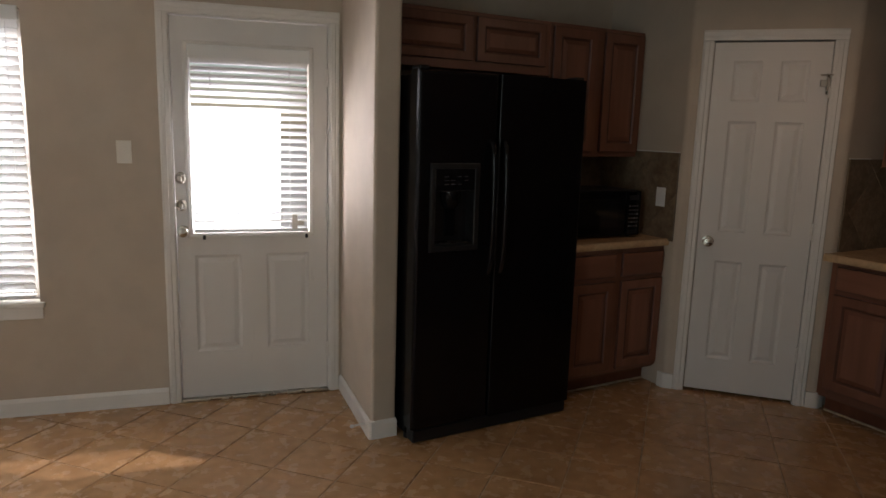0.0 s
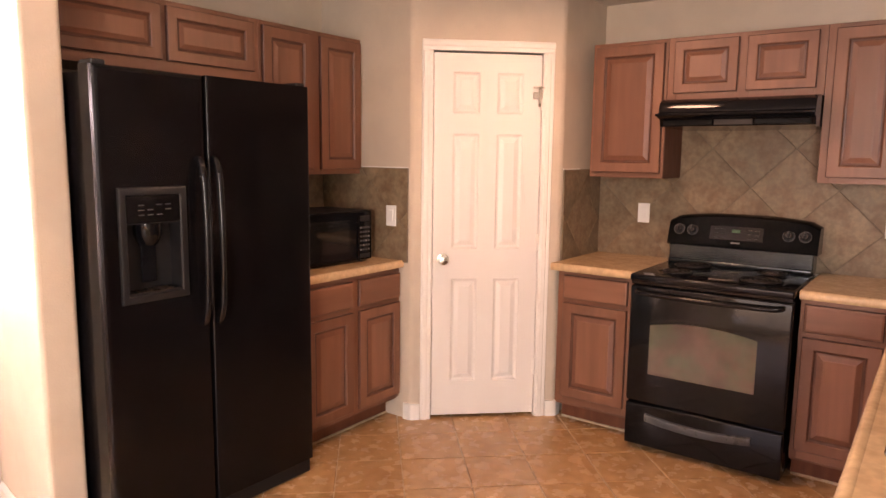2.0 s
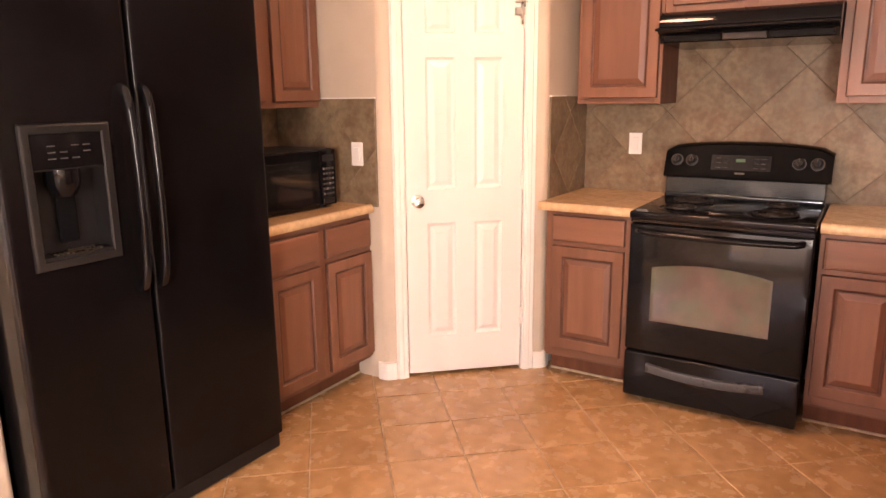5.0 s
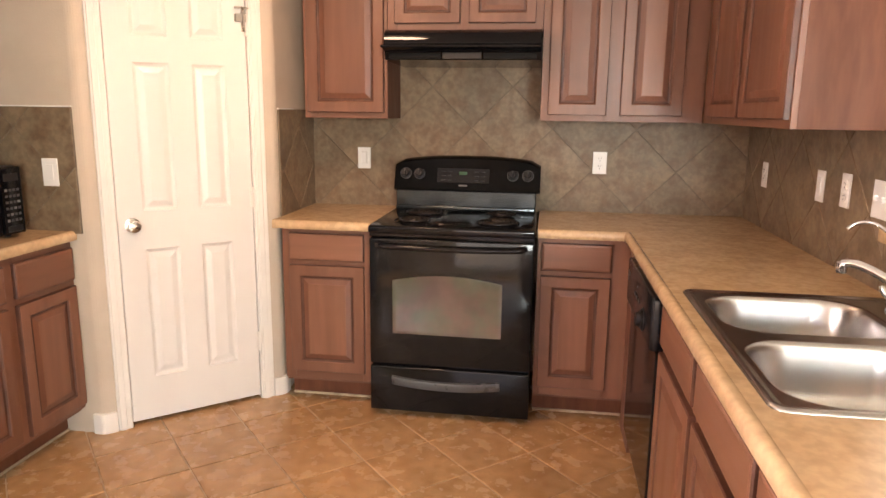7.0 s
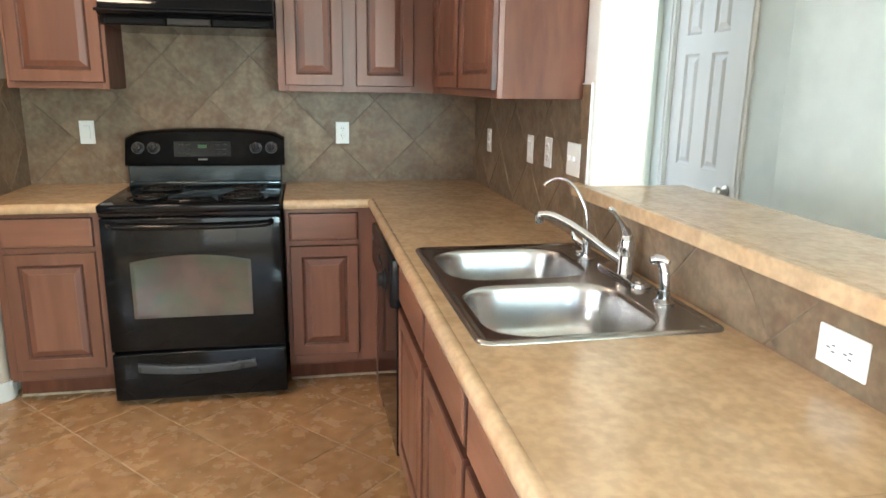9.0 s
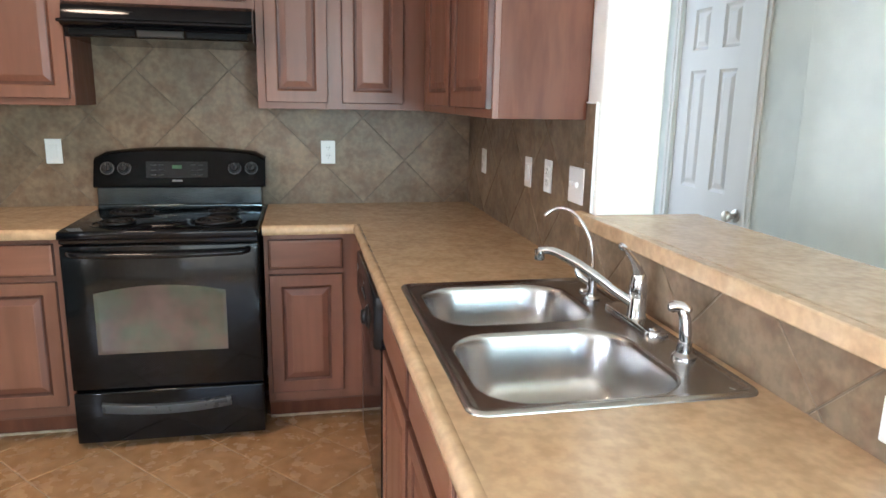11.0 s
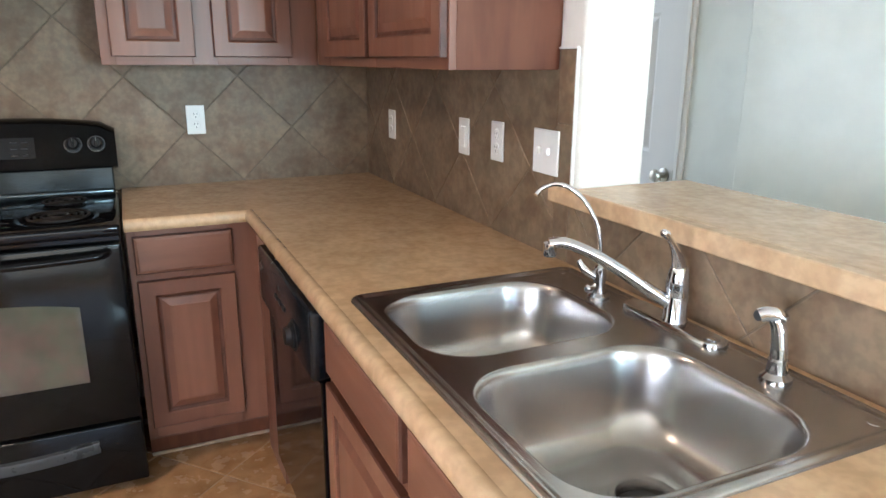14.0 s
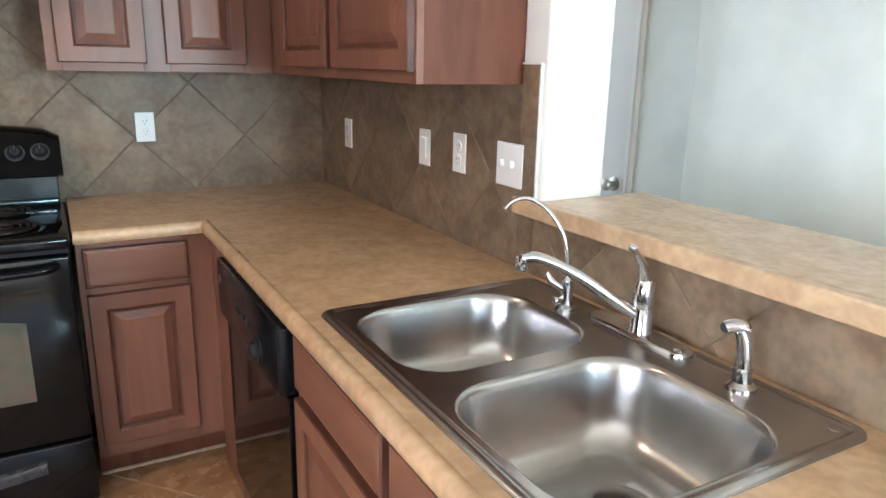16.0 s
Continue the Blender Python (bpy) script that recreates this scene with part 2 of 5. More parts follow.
def slab(x0, x1, y0, y1, z0, z1, bev=0.0, seg=1, edges="all"):
    bm = bmesh.new()
    x0, x1, y0, y1, z0, z1 = min(x0, x1), max(x0, x1), min(y0, y1), max(y0, y1), min(z0, z1), max(z0, z1)
    bmesh.ops.create_cube(bm, size=1, matrix=Matrix.Translation(((x0 + x1) / 2, (y0 + y1) / 2, (z0 + z1) / 2)) @ Matrix.Diagonal((x1 - x0, y1 - y0, z1 - z0, 1)))
    if bev:
        pick = [e for e in bm.edges if edges == "all" or (edges == "z" and abs(e.verts[0].co.z - e.verts[1].co.z) > 1e-5)
                or (edges == "x" and abs(e.verts[0].co.x - e.verts[1].co.x) > 1e-5) or (edges == "y" and abs(e.verts[0].co.y - e.verts[1].co.y) > 1e-5)]
        bmesh.ops.bevel(bm, geom=pick, offset=min(bev, 0.45 * min(x1 - x0, y1 - y0, z1 - z0)), segments=seg, profile=0.5, affect="EDGES")
    return bm


def join(*bms):
    out = bms[0]
    for b in bms[1:]:
        me = bpy.data.meshes.new("joint")
        b.to_mesh(me)
        b.free()
        out.from_mesh(me)
        bpy.data.meshes.remove(me)
    return out


def prism(points, z0, z1, bev=0.0, seg=4, only=None):
    """An upright prism on a plan outline; the upright edges named in only (by corner) are rounded."""
    bm = bmesh.new()
    lo = [bm.verts.new((x, y, z0)) for x, y in points]
    hi = [bm.verts.new((x, y, z1)) for x, y in points]
    k = len(points)
    bm.faces.new(lo[::-1])
    bm.faces.new(hi)
    for i in range(k):
        bm.faces.new((lo[i], lo[(i + 1) % k], hi[(i + 1) % k], hi[i]))
    if bev:
        pick = [e for e in bm.edges for i in (range(k) if only is None else only) if set(e.verts) == {lo[i], hi[i]}]
        bmesh.ops.bevel(bm, geom=pick, offset=bev, segments=seg, profile=0.5, affect="EDGES")
    return bm


def loft(rings, cap0=True, cap1=True, closed=True, groove=(), slope=()):
    """Skin a run of equal rings of points. groove and slope: the steps whose faces take the second and third material."""
    bm = bmesh.new()
    rows = [[bm.verts.new(p) for p in r] for r in rings]
    k = len(rows[0])
    for n in range(len(rows) - 1):
        for i in range(k if closed else k - 1):
            f = bm.faces.new((rows[n][i], rows[n][(i + 1) % k], rows[n + 1][(i + 1) % k], rows[n + 1][i]))
            f.material_index = 1 if n in groove else 2 if n in slope else 0
    if cap0:
        bm.faces.new(rows[0][::-1])
    if cap1:
        bm.faces.new(rows[-1])
    return bm


def turned(profile, at=(0, 0, 0), axis="z", n=24, caps=True):
    """A turned solid from (radius, height) pairs along an axis."""
    rings = []
    for r, h in profile:
        ring = []
        for i in range(n):
            a = 2 * math.pi * i / n
            c, s = max(r, 1e-4) * math.cos(a), max(r, 1e-4) * math.sin(a)
            p = {"z": (c, s, h), "x": (h, c, s), "y": (c, h, s)}[axis]
            ring.append((at[0] + p[0], at[1] + p[1], at[2] + p[2]))
        rings.append(ring)
    return loft(rings, caps, caps)


def tube(points, radius, n=12, smooth_steps=6):
    """A round bar along a smooth run of points; radius is one number or one for each point."""
    pts = [Vector(p) for p in points]
    rad = list(radius) if isinstance(radius, (list, tuple)) else [radius] * len(pts)
    fine, fr = [], []
    for i in range(len(pts) - 1):
        p0, p1, p2, p3 = pts[max(i - 1, 0)], pts[i], pts[i + 1], pts[min(i + 2, len(pts) - 1)]
        for s in range(smooth_steps):
            t = s / smooth_steps
            fine.append(0.5 * ((2 * p1) + (p2 - p0) * t + (2 * p0 - 5 * p1 + 4 * p2 - p3) * t * t + (3 * p1 - p0 - 3 * p2 + p3) * t ** 3))
            fr.append(rad[i] * (1 - t) + rad[i + 1] * t)
    fine.append(pts[-1])
    fr.append(rad[-1])
    rings, side = [], None
    for i, p in enumerate(fine):
        way = (fine[min(i + 1, len(fine) - 1)] - fine[max(i - 1, 0)]).normalized()
        if side is None:
            side = way.orthogonal().normalized()
        side = (side - way * side.dot(way)).normalized()
        up = way.cross(side)
        rings.append([p + fr[i] * (math.cos(2 * math.pi * k / n) * side + math.sin(2 * math.pi * k / n) * up) for k in range(n)])
    return loft(rings)


def rect(x0, x1, z0, z1, y, inset=0.0):
    return [(x0 + inset, y, z0 + inset), (x1 - inset, y, z0 + inset), (x1 - inset, y, z1 - inset), (x0 + inset, y, z1 - inset)]


def rounded(cx, cy, hx, hy, r, z, n=6):
    out = []
    for sx, sy, a0 in ((1, 1, 0), (-1, 1, 90), (-1, -1, 180), (1, -1, 270)):
        for i in range(n + 1):
            a = radians(a0 + 90 * i / n)
            out.append((cx + sx * (hx - r) + r * math.cos(a), cy + sy * (hy - r) + r * math.sin(a), z))
    return out


def rounded_hole_plate(outer, holes, z):
    """A flat sheet between an outer loop and hole loops."""
    bm = bmesh.new()
    edges = []
    for loop in [outer] + holes:
        vs = [bm.verts.new((x, y, z)) for x, y, *_ in loop]
        edges += [bm.edges.new((vs[i], vs[(i + 1) % len(vs)])) for i in range(len(vs))]
    bmesh.ops.triangle_fill(bm, use_beauty=True, use_dissolve=False, edges=edges)
    return bm


# ---- the shell of the rooms ----
CEIL = 2.40
A, B = Vector((3.790, 3.725)), Vector((4.197, 3.281))   # pantry door jambs on the plan
ALONG = (B - A).normalized()
INTO = Vector((-ALONG.y, ALONG.x))
P1, P2 = A - ALONG * 0.115, B + ALONG * 0.120
RX, RY = P1.x, P2.y   # planes of the two short pantry returns

structure = dict(kind="structure")
NE, NW = NORTH_WALL @ Vector((2.08, 4.74, 0)), NORTH_WALL @ Vector((-2.74, 4.74, 0))
OUTLINE = [(-2.71, -0.445), (5.07, -0.445), (5.07, 4.63), (NE.x, 4.63), (NE.x, NE.y), (-2.71, NW.y)]
ground = solid("ground", slab(-40, 45, 4.3, 60, -0.30, -0.151), PATIO, "pale concrete patio outside the back door", "ground", **structure)
floor = tagged(new("floor", mesh_of("floor", prism(OUTLINE, -0.15, -0.004), GROUT)), "tan grout bed under diagonal terracotta floor tiles", "floor", kind="structure")
ceiling = solid("ceiling", prism(OUTLINE, CEIL, CEIL + 0.1), CEILING, "flat off-white textured ceiling", "ceiling", **structure)


def turned_by(bm, m):
    bm.transform(m)
    return bm


def wall(name, bm, material=PAINT, label="smooth beige painted drywall wall"):
    return solid(name, bm, material, label, "wall", kind="structure")


wall_east = wall("wall_east", slab(4.81, 4.95, 0.69, 4.49, 0, CEIL))
# The jamb's daylight brightness is put into its wall colour.
wall_sink = wall("wall_sink", slab(3.20, 4.81, 0.70, 0.90, 0, CEIL, 0.018, 4, "z"), LIT_JAMB_PAINT, "wall end of the pass-through, paint colour lightened for strong daylight")
wall_bar = wall("wall_bar", slab(1.72, 3.20, 0.71, 0.90, 0, 1.066, 0.012, 2, "z"), PAINT, "low beige wall carrying the raised bar")
wall_kitchen = wall("wall_kitchen_north", slab(1.97, 4.95, 4.49, 4.64, 0, CEIL))
# north wall with the back door and the dining window cut through
DX0, DX1, DZ = 1.020, 1.843, 2.078
WX0, WX1, WZ0, WZ1 = 0.06, 0.375, 0.60, 2.03
VX0, VX1, VZ0 = -0.95, -0.02, 0.60   # unseen other half of the dining window, placed to shape the sun patch
wall_north = wall("wall_north", turned_by(join(
    slab(-2.6, VX0, 4.60, 4.75, 0, CEIL), slab(VX0, VX1, 4.60, 4.75, 0, VZ0), slab(VX0, VX1, 4.60, 4.75, WZ1, CEIL), slab(VX1, WX0, 4.60, 4.75, 0, CEIL), slab(WX0, WX1, 4.60, 4.75, 0, WZ0), slab(WX0, WX1, 4.60, 4.75, WZ1, CEIL),
    slab(WX1, DX0, 4.60, 4.75, 0, CEIL), slab(DX0, DX1, 4.60, 4.75, DZ, CEIL), slab(DX1, 2.10, 4.60, 4.75, 0, CEIL)), NORTH_WALL))
wall_stub = wall("wall_stub", prism([(1.812, 3.922), (1.946, 3.918), (1.946, 4.655), (1.922, 4.655)], 0, CEIL, 0.018, 4, [0, 1]), PAINT, "beige painted stub wall beside the refrigerator")
# west wall with the patio window and front room window
wall_west = wall("wall_west", join(
    slab(-2.72, -2.58, 3.05, 5.70, 0, CEIL), slab(-2.72, -2.58, 0.70, 3.05, 2.2, CEIL), slab(-2.72, -2.58, 0.70, 3.05, 0, 0.3), slab(-2.72, -2.58, 0.60, 0.70, 0, CEIL),
    slab(-2.72, -2.58, -0.10, 0.60, 2.2, CEIL), slab(-2.72, -2.58, -0.10, 0.60, 0, 0.5), slab(-2.72, -2.58, -0.45, -0.10, 0, CEIL)))
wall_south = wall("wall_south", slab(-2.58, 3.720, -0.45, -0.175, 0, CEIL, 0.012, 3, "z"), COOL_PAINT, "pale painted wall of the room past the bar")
HX0, HX1 = 4.095, 4.790   # hall door
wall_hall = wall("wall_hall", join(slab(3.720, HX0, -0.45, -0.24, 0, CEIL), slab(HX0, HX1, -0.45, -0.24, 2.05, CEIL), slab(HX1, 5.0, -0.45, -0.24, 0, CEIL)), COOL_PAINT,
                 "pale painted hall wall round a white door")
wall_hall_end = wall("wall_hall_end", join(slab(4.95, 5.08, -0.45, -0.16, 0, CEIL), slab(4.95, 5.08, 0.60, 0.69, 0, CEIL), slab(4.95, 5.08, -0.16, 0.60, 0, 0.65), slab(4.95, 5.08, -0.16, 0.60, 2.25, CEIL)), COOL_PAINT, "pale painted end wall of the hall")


def plan(p, along=0.0, into=0.0):
    q = p + ALONG * along + INTO * into
    return (q.x, q.y)


wall_pantry_a = wall("wall_pantry_west", prism([(RX, 4.49), (P1.x, P1.y), plan(A, -0.012), plan(A, -0.012, 0.11), (RX + 0.11, P1.y + 0.06), (RX + 0.11, 4.49)], 0, CEIL, 0.02, 4, [1]),
                     PAINT, "beige painted pantry return wall with rounded corner")
wall_pantry_b = wall("wall_pantry_east", prism([(4.81, RY), (4.81, RY + 0.11), (P2.x + 0.06, RY + 0.11), plan(B, 0.012, 0.11), plan(B, 0.012), (P2.x, P2.y)], 0, CEIL, 0.02, 4, [5]),
                     PAINT, "beige painted pantry return wall with rounded corner")
wall_pantry_top = wall("wall_pantry_header", prism([plan(A, -0.012), plan(B, 0.012), plan(B, 0.012, 0.11), plan(A, -0.012, 0.11)], 2.08, CEIL), PAINT, "beige painted wall over the pantry door")

# floor tiles laid on the diagonal, each a piece of the floor
TILE, TURN_TILE = 0.3125, radians(42)
U, V = Vector((math.cos(TURN_TILE), math.sin(TURN_TILE))), Vector((math.sin(TURN_TILE), -math.cos(TURN_TILE)))


def tile_mesh(name, w, t, material, bev=0.002):
    bm = slab(-w / 2, w / 2, -w / 2, w / 2, -t, 0)
    top = [e for e in bm.edges if all(v.co.z > -1e-6 for v in e.verts)]
    bmesh.ops.bevel(bm, geom=top, offset=bev, segments=1, affect="EDGES")
    return mesh_of(name, bm, material)


def polygon_piece(name, pts, lift, to_world, material, parent, chamfer=0.0015):
    """A tile cut to an outline given in the wall's own two axes."""
    c = Vector((sum(p[0] for p in pts) / len(pts), sum(p[1] for p in pts) / len(pts)))
    inner = [tuple(c + (Vector(p) - c) * (1 - chamfer * 2 / max((Vector(p) - c).length, 0.02))) for p in pts]
    rings = [[to_world(p[0], p[1], 0) for p in pts], [to_world(p[0], p[1], lift - chamfer) for p in pts], [to_world(p[0], p[1], lift) for p in inner]]
    return part(name, loft(rings, False, True), material, parent)


def clip(poly, axis, limit, keep_less):
    out = []
    for i, p in enumerate(poly):
        q = poly[(i + 1) % len(poly)]
        a = (limit - p[axis]) * (1 if keep_less else -1)
        b = (limit - q[axis]) * (1 if keep_less else -1)
        if a >= 0:
            out.append(p)
        if a * b < 0:
            s = a / (a - b)
            out.append((p[0] + (q[0] - p[0]) * s, p[1] + (q[1] - p[1]) * s))
    return out


def area(poly):
    return abs(sum(poly[i][0] * poly[(i + 1) % len(poly)][1] - poly[(i + 1) % len(poly)][0] * poly[i][1] for i in range(len(poly)))) / 2


def diamond_field(parent, to_world, s0, s1, z0, z1, anchor_s, anchor_z=1.345, pitch=0.4245, joint=0.0029, tall=None):
    """Wall tiles set on their points, cut to a rectangle of the wall; tall: (from, to, top) of a stretch that reaches higher."""
    half = pitch / 2 - joint / math.sqrt(2)

    def cut(poly, a, b, c, d):
        for axis, limit, less in ((0, b, True), (0, a, False), (1, d, True), (1, c, False)):
            poly = clip(poly, axis, limit, less) if poly else poly
        if len(poly) > 2 and area(poly) > 2e-4:
            polygon_piece("tile", poly, 0.009, to_world, WALL_TILE, parent)
    for i in range(-14, 15):
        for j in range(-8, 9):
            if (i + j) % 2:
                cs, cz = anchor_s + i * pitch / 2, anchor_z + j * pitch / 2
                poly = [(cs - half, cz), (cs, cz - half), (cs + half, cz), (cs, cz + half)]
                if tall and cs + half > tall[0] and cs - half < tall[1]:
                    cut(poly, s0, s1, z0, tall[2])
                else:
                    cut(poly, s0, s1, z0, z1)


def grout_sheet(parent, to_world, s0, s1, z0, z1):
    """The bed in which a field of wall tiles is set, a little behind their faces."""
    part("grout_bed", loft([[to_world(s, z, d) for s, z in ((s0, z0), (s1, z0), (s1, z1), (s0, z1))] for d in (-0.004, 0.0065)]), WALL_GROUT, parent)

# ---- doors, windows, trim ----
def raised_panel(x0, x1, z0, z1, y, steps, groove=()):
    """A panel in local space facing -y: rings of (inset, depth behind y)."""
    return loft([rect(x0, x1, z0, z1, y + d, i) for i, d in steps], False, True, groove=groove)


PANEL_STEPS = ((0.0, 0.0), (0.006, 0.005), (0.014, 0.009), (0.020, 0.009), (0.042, 0.0015), (0.046, 0.001))


def six_panel_leaf(parent, w, h, t, cols, rows, local_y=0.0):
    """Stiles and rails of a moulded leaf in the parent's space (x across, z up, face at -y), with its panels as sub-parts."""
    xs = [0, cols[0][0], cols[0][1], cols[1][0], cols[1][1], w]
    zs = [0] + [v for r in rows for v in r] + [h]
    pieces = []
    for i in range(len(xs) - 1):
        for j in range(len(zs) - 1):
            if not (i % 2 == 1 and j % 2 == 1):
                pieces.append(((xs[i], xs[i + 1]), (zs[j], zs[j + 1])))
    bm = bmesh.new()
    grid = {}

    def v(x, y, z):
        key = (round(x, 5), round(y, 5), round(z, 5))
        if key not in grid:
            grid[key] = bm.verts.new((x, y, z))
        return grid[key]
    for (a, b), (c, d) in pieces:
        bm.faces.new((v(a, local_y, c), v(b, local_y, c), v(b, local_y, d), v(a, local_y, d)))
    # edges and back of the leaf
    for k in range(len(zs) - 1):
        for x in (0, w):
            bm.faces.new((v(x, local_y, zs[k]), v(x, local_y, zs[k + 1]), v(x, local_y + t, zs[k + 1]), v(x, local_y + t, zs[k])))
    for k in range(len(xs) - 1):
        for z in (0, h):
            bm.faces.new((v(xs[k], local_y, z), v(xs[k + 1], local_y, z), v(xs[k + 1], local_y + t, z), v(xs[k], local_y + t, z)))
    for i in range(len(xs) - 1):
        for j in range(len(zs) - 1):
            bm.faces.new((v(xs[i], local_y + t, zs[j]), v(xs[i + 1], local_y + t, zs[j]), v(xs[i + 1], local_y + t, zs[j + 1]), v(xs[i], local_y + t, zs[j + 1])))
    leaf = part("leaf", bm, DOOR_WHITE, parent, local=True)
    for a, b in cols:
        for c, d in rows:
            part("panel", raised_panel(a, b, c, d, local_y, PANEL_STEPS), DOOR_WHITE, leaf, local=True)
    return leaf


def knob(parent, x, z, y=0.0, name="door_knob", r=0.028, label="satin nickel round knob"):
    k = part(name, turned([(0.032, 0.0), (0.032, -0.006), (0.014, -0.010), (0.012, -0.030), (r * 0.8, -0.036), (r, -0.050), (r * 0.85, -0.062), (0.004, -0.066)], (x, y, z), "y"), NICKEL, parent, label, local=True, smooth=True)
    return k


def hinge(parent, x, z, y=0.0):
    part("hinge", join(slab(x - 0.012, x + 0.012, y - 0.003, y, z - 0.045, z + 0.045, 0.001), turned([(0.006, z - 0.048), (0.006, z + 0.048)], (x, y - 0.006, 0), "z", 10)), TRIM, parent, "painted hinge", local=True)


def casing_set(parent, x0, x1, top, w=0.062, y=0.0, sides=(True, True)):
    """Two moulded legs and a head round an opening in the parent's space, face at -y."""
    def moulded(a, b, c, d, name):
        bm = join(slab(a, b, y - 0.012, y, c, d, 0.003), slab(a + (0.008 if b - a < d - c else 0), b - (0.022 if b - a < d - c else 0), y - 0.0185, y - 0.012, c + (0 if b - a < d - c else 0.022), d - (0 if b - a < d - c else 0.008), 0.003))
        part(name, bm, TRIM, parent, local=True)
    if sides[0]:
        moulded(x0 - w, x0, 0, top, "casing_leg")
    if sides[1]:
        moulded(x1, x1 + w, 0, top, "casing_leg")
    moulded(x0 - (w if sides[0] else 0), x1 + (w if sides[1] else 0), top, top + w, "casing_head")


# pantry door, set on the diagonal; its own space has x along the leaf, z up, face at -y
DW_ = (B - A).length
pantry = thing("door_1", pose(A.x, A.y, 0, 0, 0, math.degrees(math.atan2(ALONG.y, ALONG.x))), "closed white six-panel pantry door with nickel knob", "door", kind="structure")
leaf = six_panel_leaf(pantry, DW_ - 0.008, 2.03, 0.035, ((0.105, 0.252), (0.348, 0.492)), ((0.20, 0.795), (0.965, 1.600), (1.710, 1.930)), 0.012)
for o in leaf.children:
    o.matrix_basis = Matrix.Identity(4)
leaf.matrix_basis = Matrix.Translation((0.004, 0, 0.018))
part("jamb", join(slab(-0.012, 0.0, 0.0, 0.11, 0, 2.06), slab(DW_, DW_ + 0.012, 0.0, 0.11, 0, 2.06), slab(-0.012, DW_ + 0.012, 0.0, 0.11, 2.06, 2.08)), TRIM, pantry, local=True)
casing_set(pantry, -0.004, DW_ + 0.004, 2.056, 0.058)
knob(pantry, 0.062, 0.925, 0.012)
for z in (0.30, 1.02, 1.80):
    hinge(pantry, DW_ - 0.004, z, 0.010)
# flip latch high on the hinge side
latch = part("latch", join(slab(DW_ - 0.055, DW_ + 0.012, -0.012, -0.004, 1.868, 1.878, 0.002), slab(DW_ - 0.052, DW_ - 0.002, -0.006, 0.012, 1.812, 1.848, 0.003), slab(DW_ - 0.022, DW_ - 0.010, -0.012, 0.012, 1.77, 1.868, 0.003)),
             NICKEL, pantry, "metal flip latch", local=True)

# back door with a half light and its blind
back = thing("door_2", NORTH_WALL @ pose(1.035, 4.60, 0), "closed white back door with a blind over its glass", "door", kind="structure")
W2, H2 = 0.793, 2.050
lx0, lx1, lz0, lz1 = 0.085, 0.690, 0.945, 1.905
door_bits = [slab(0, lx0, 0.014, 0.058, 0.018, H2), slab(lx1, W2, 0.014, 0.058, 0.018, H2), slab(lx0, lx1, 0.014, 0.058, lz1, H2),
             slab(lx0, lx1, 0.014, 0.058, 0.018, 0.28), slab(lx0, lx1, 0.014, 0.058, 0.82, lz0), slab(0.325, 0.460, 0.014, 0.058, 0.28, 0.82)]
leaf2 = part("leaf", join(*door_bits), DOOR_WHITE, back, local=True)
for a, b in ((lx0, 0.325), (0.460, lx1)):
    part("panel", join(raised_panel(a, b, 0.28, 0.82, 0.014, PANEL_STEPS), slab(a, b, 0.040, 0.058, 0.28, 0.82)), DOOR_WHITE, leaf2, local=True)
part("light_frame", loft([rect(lx0, lx1, lz0, lz1, y, i) for y, i in ((0.014, -0.030), (0.004, -0.028), (0.000, -0.020), (0.002, -0.004), (0.016, 0.004), (0.034, 0.004))], False, False), TRIM, back, local=True)
pane2 = part("pane", slab(lx0 - 0.002, lx1 + 0.002, 0.034, 0.038, lz0 - 0.002, lz1 + 0.002), PANE, back, "clear glass", local=True)
pane2.visible_shadow = False
part("jamb", join(slab(-0.015, -0.004, 0.0, 0.15, 0, DZ), slab(W2 + 0.004, W2 + 0.015, 0.0, 0.15, 0, DZ), slab(-0.015, W2 + 0.015, 0.0, 0.15, DZ - 0.018, DZ - 0.001)), TRIM, back, local=True)
casing_set(back, -0.008, W2 + 0.008, 2.066, 0.056)
part("threshold", slab(-0.004, W2 + 0.004, -0.02, 0.10, 0, 0.016, 0.004), NICKEL, back, "dull metal threshold", local=True)
for z in (1.235, 1.090):
    part("deadbolt", join(turned([(0.031, 0.014), (0.031, 0.006), (0.020, -0.002), (0.018, -0.006)], (0.030, 0, z), "y"), slab(0.024, 0.036, -0.028, -0.005, z - 0.016, z + 0.016, 0.003)), NICKEL, back, "satin nickel deadbolt turn", local=True, smooth=True)
knob(back, 0.032, 0.952, 0.014)
for z in (0.25, 1.05, 1.78):
    hinge(back, W2 + 0.002, z, 0.010)


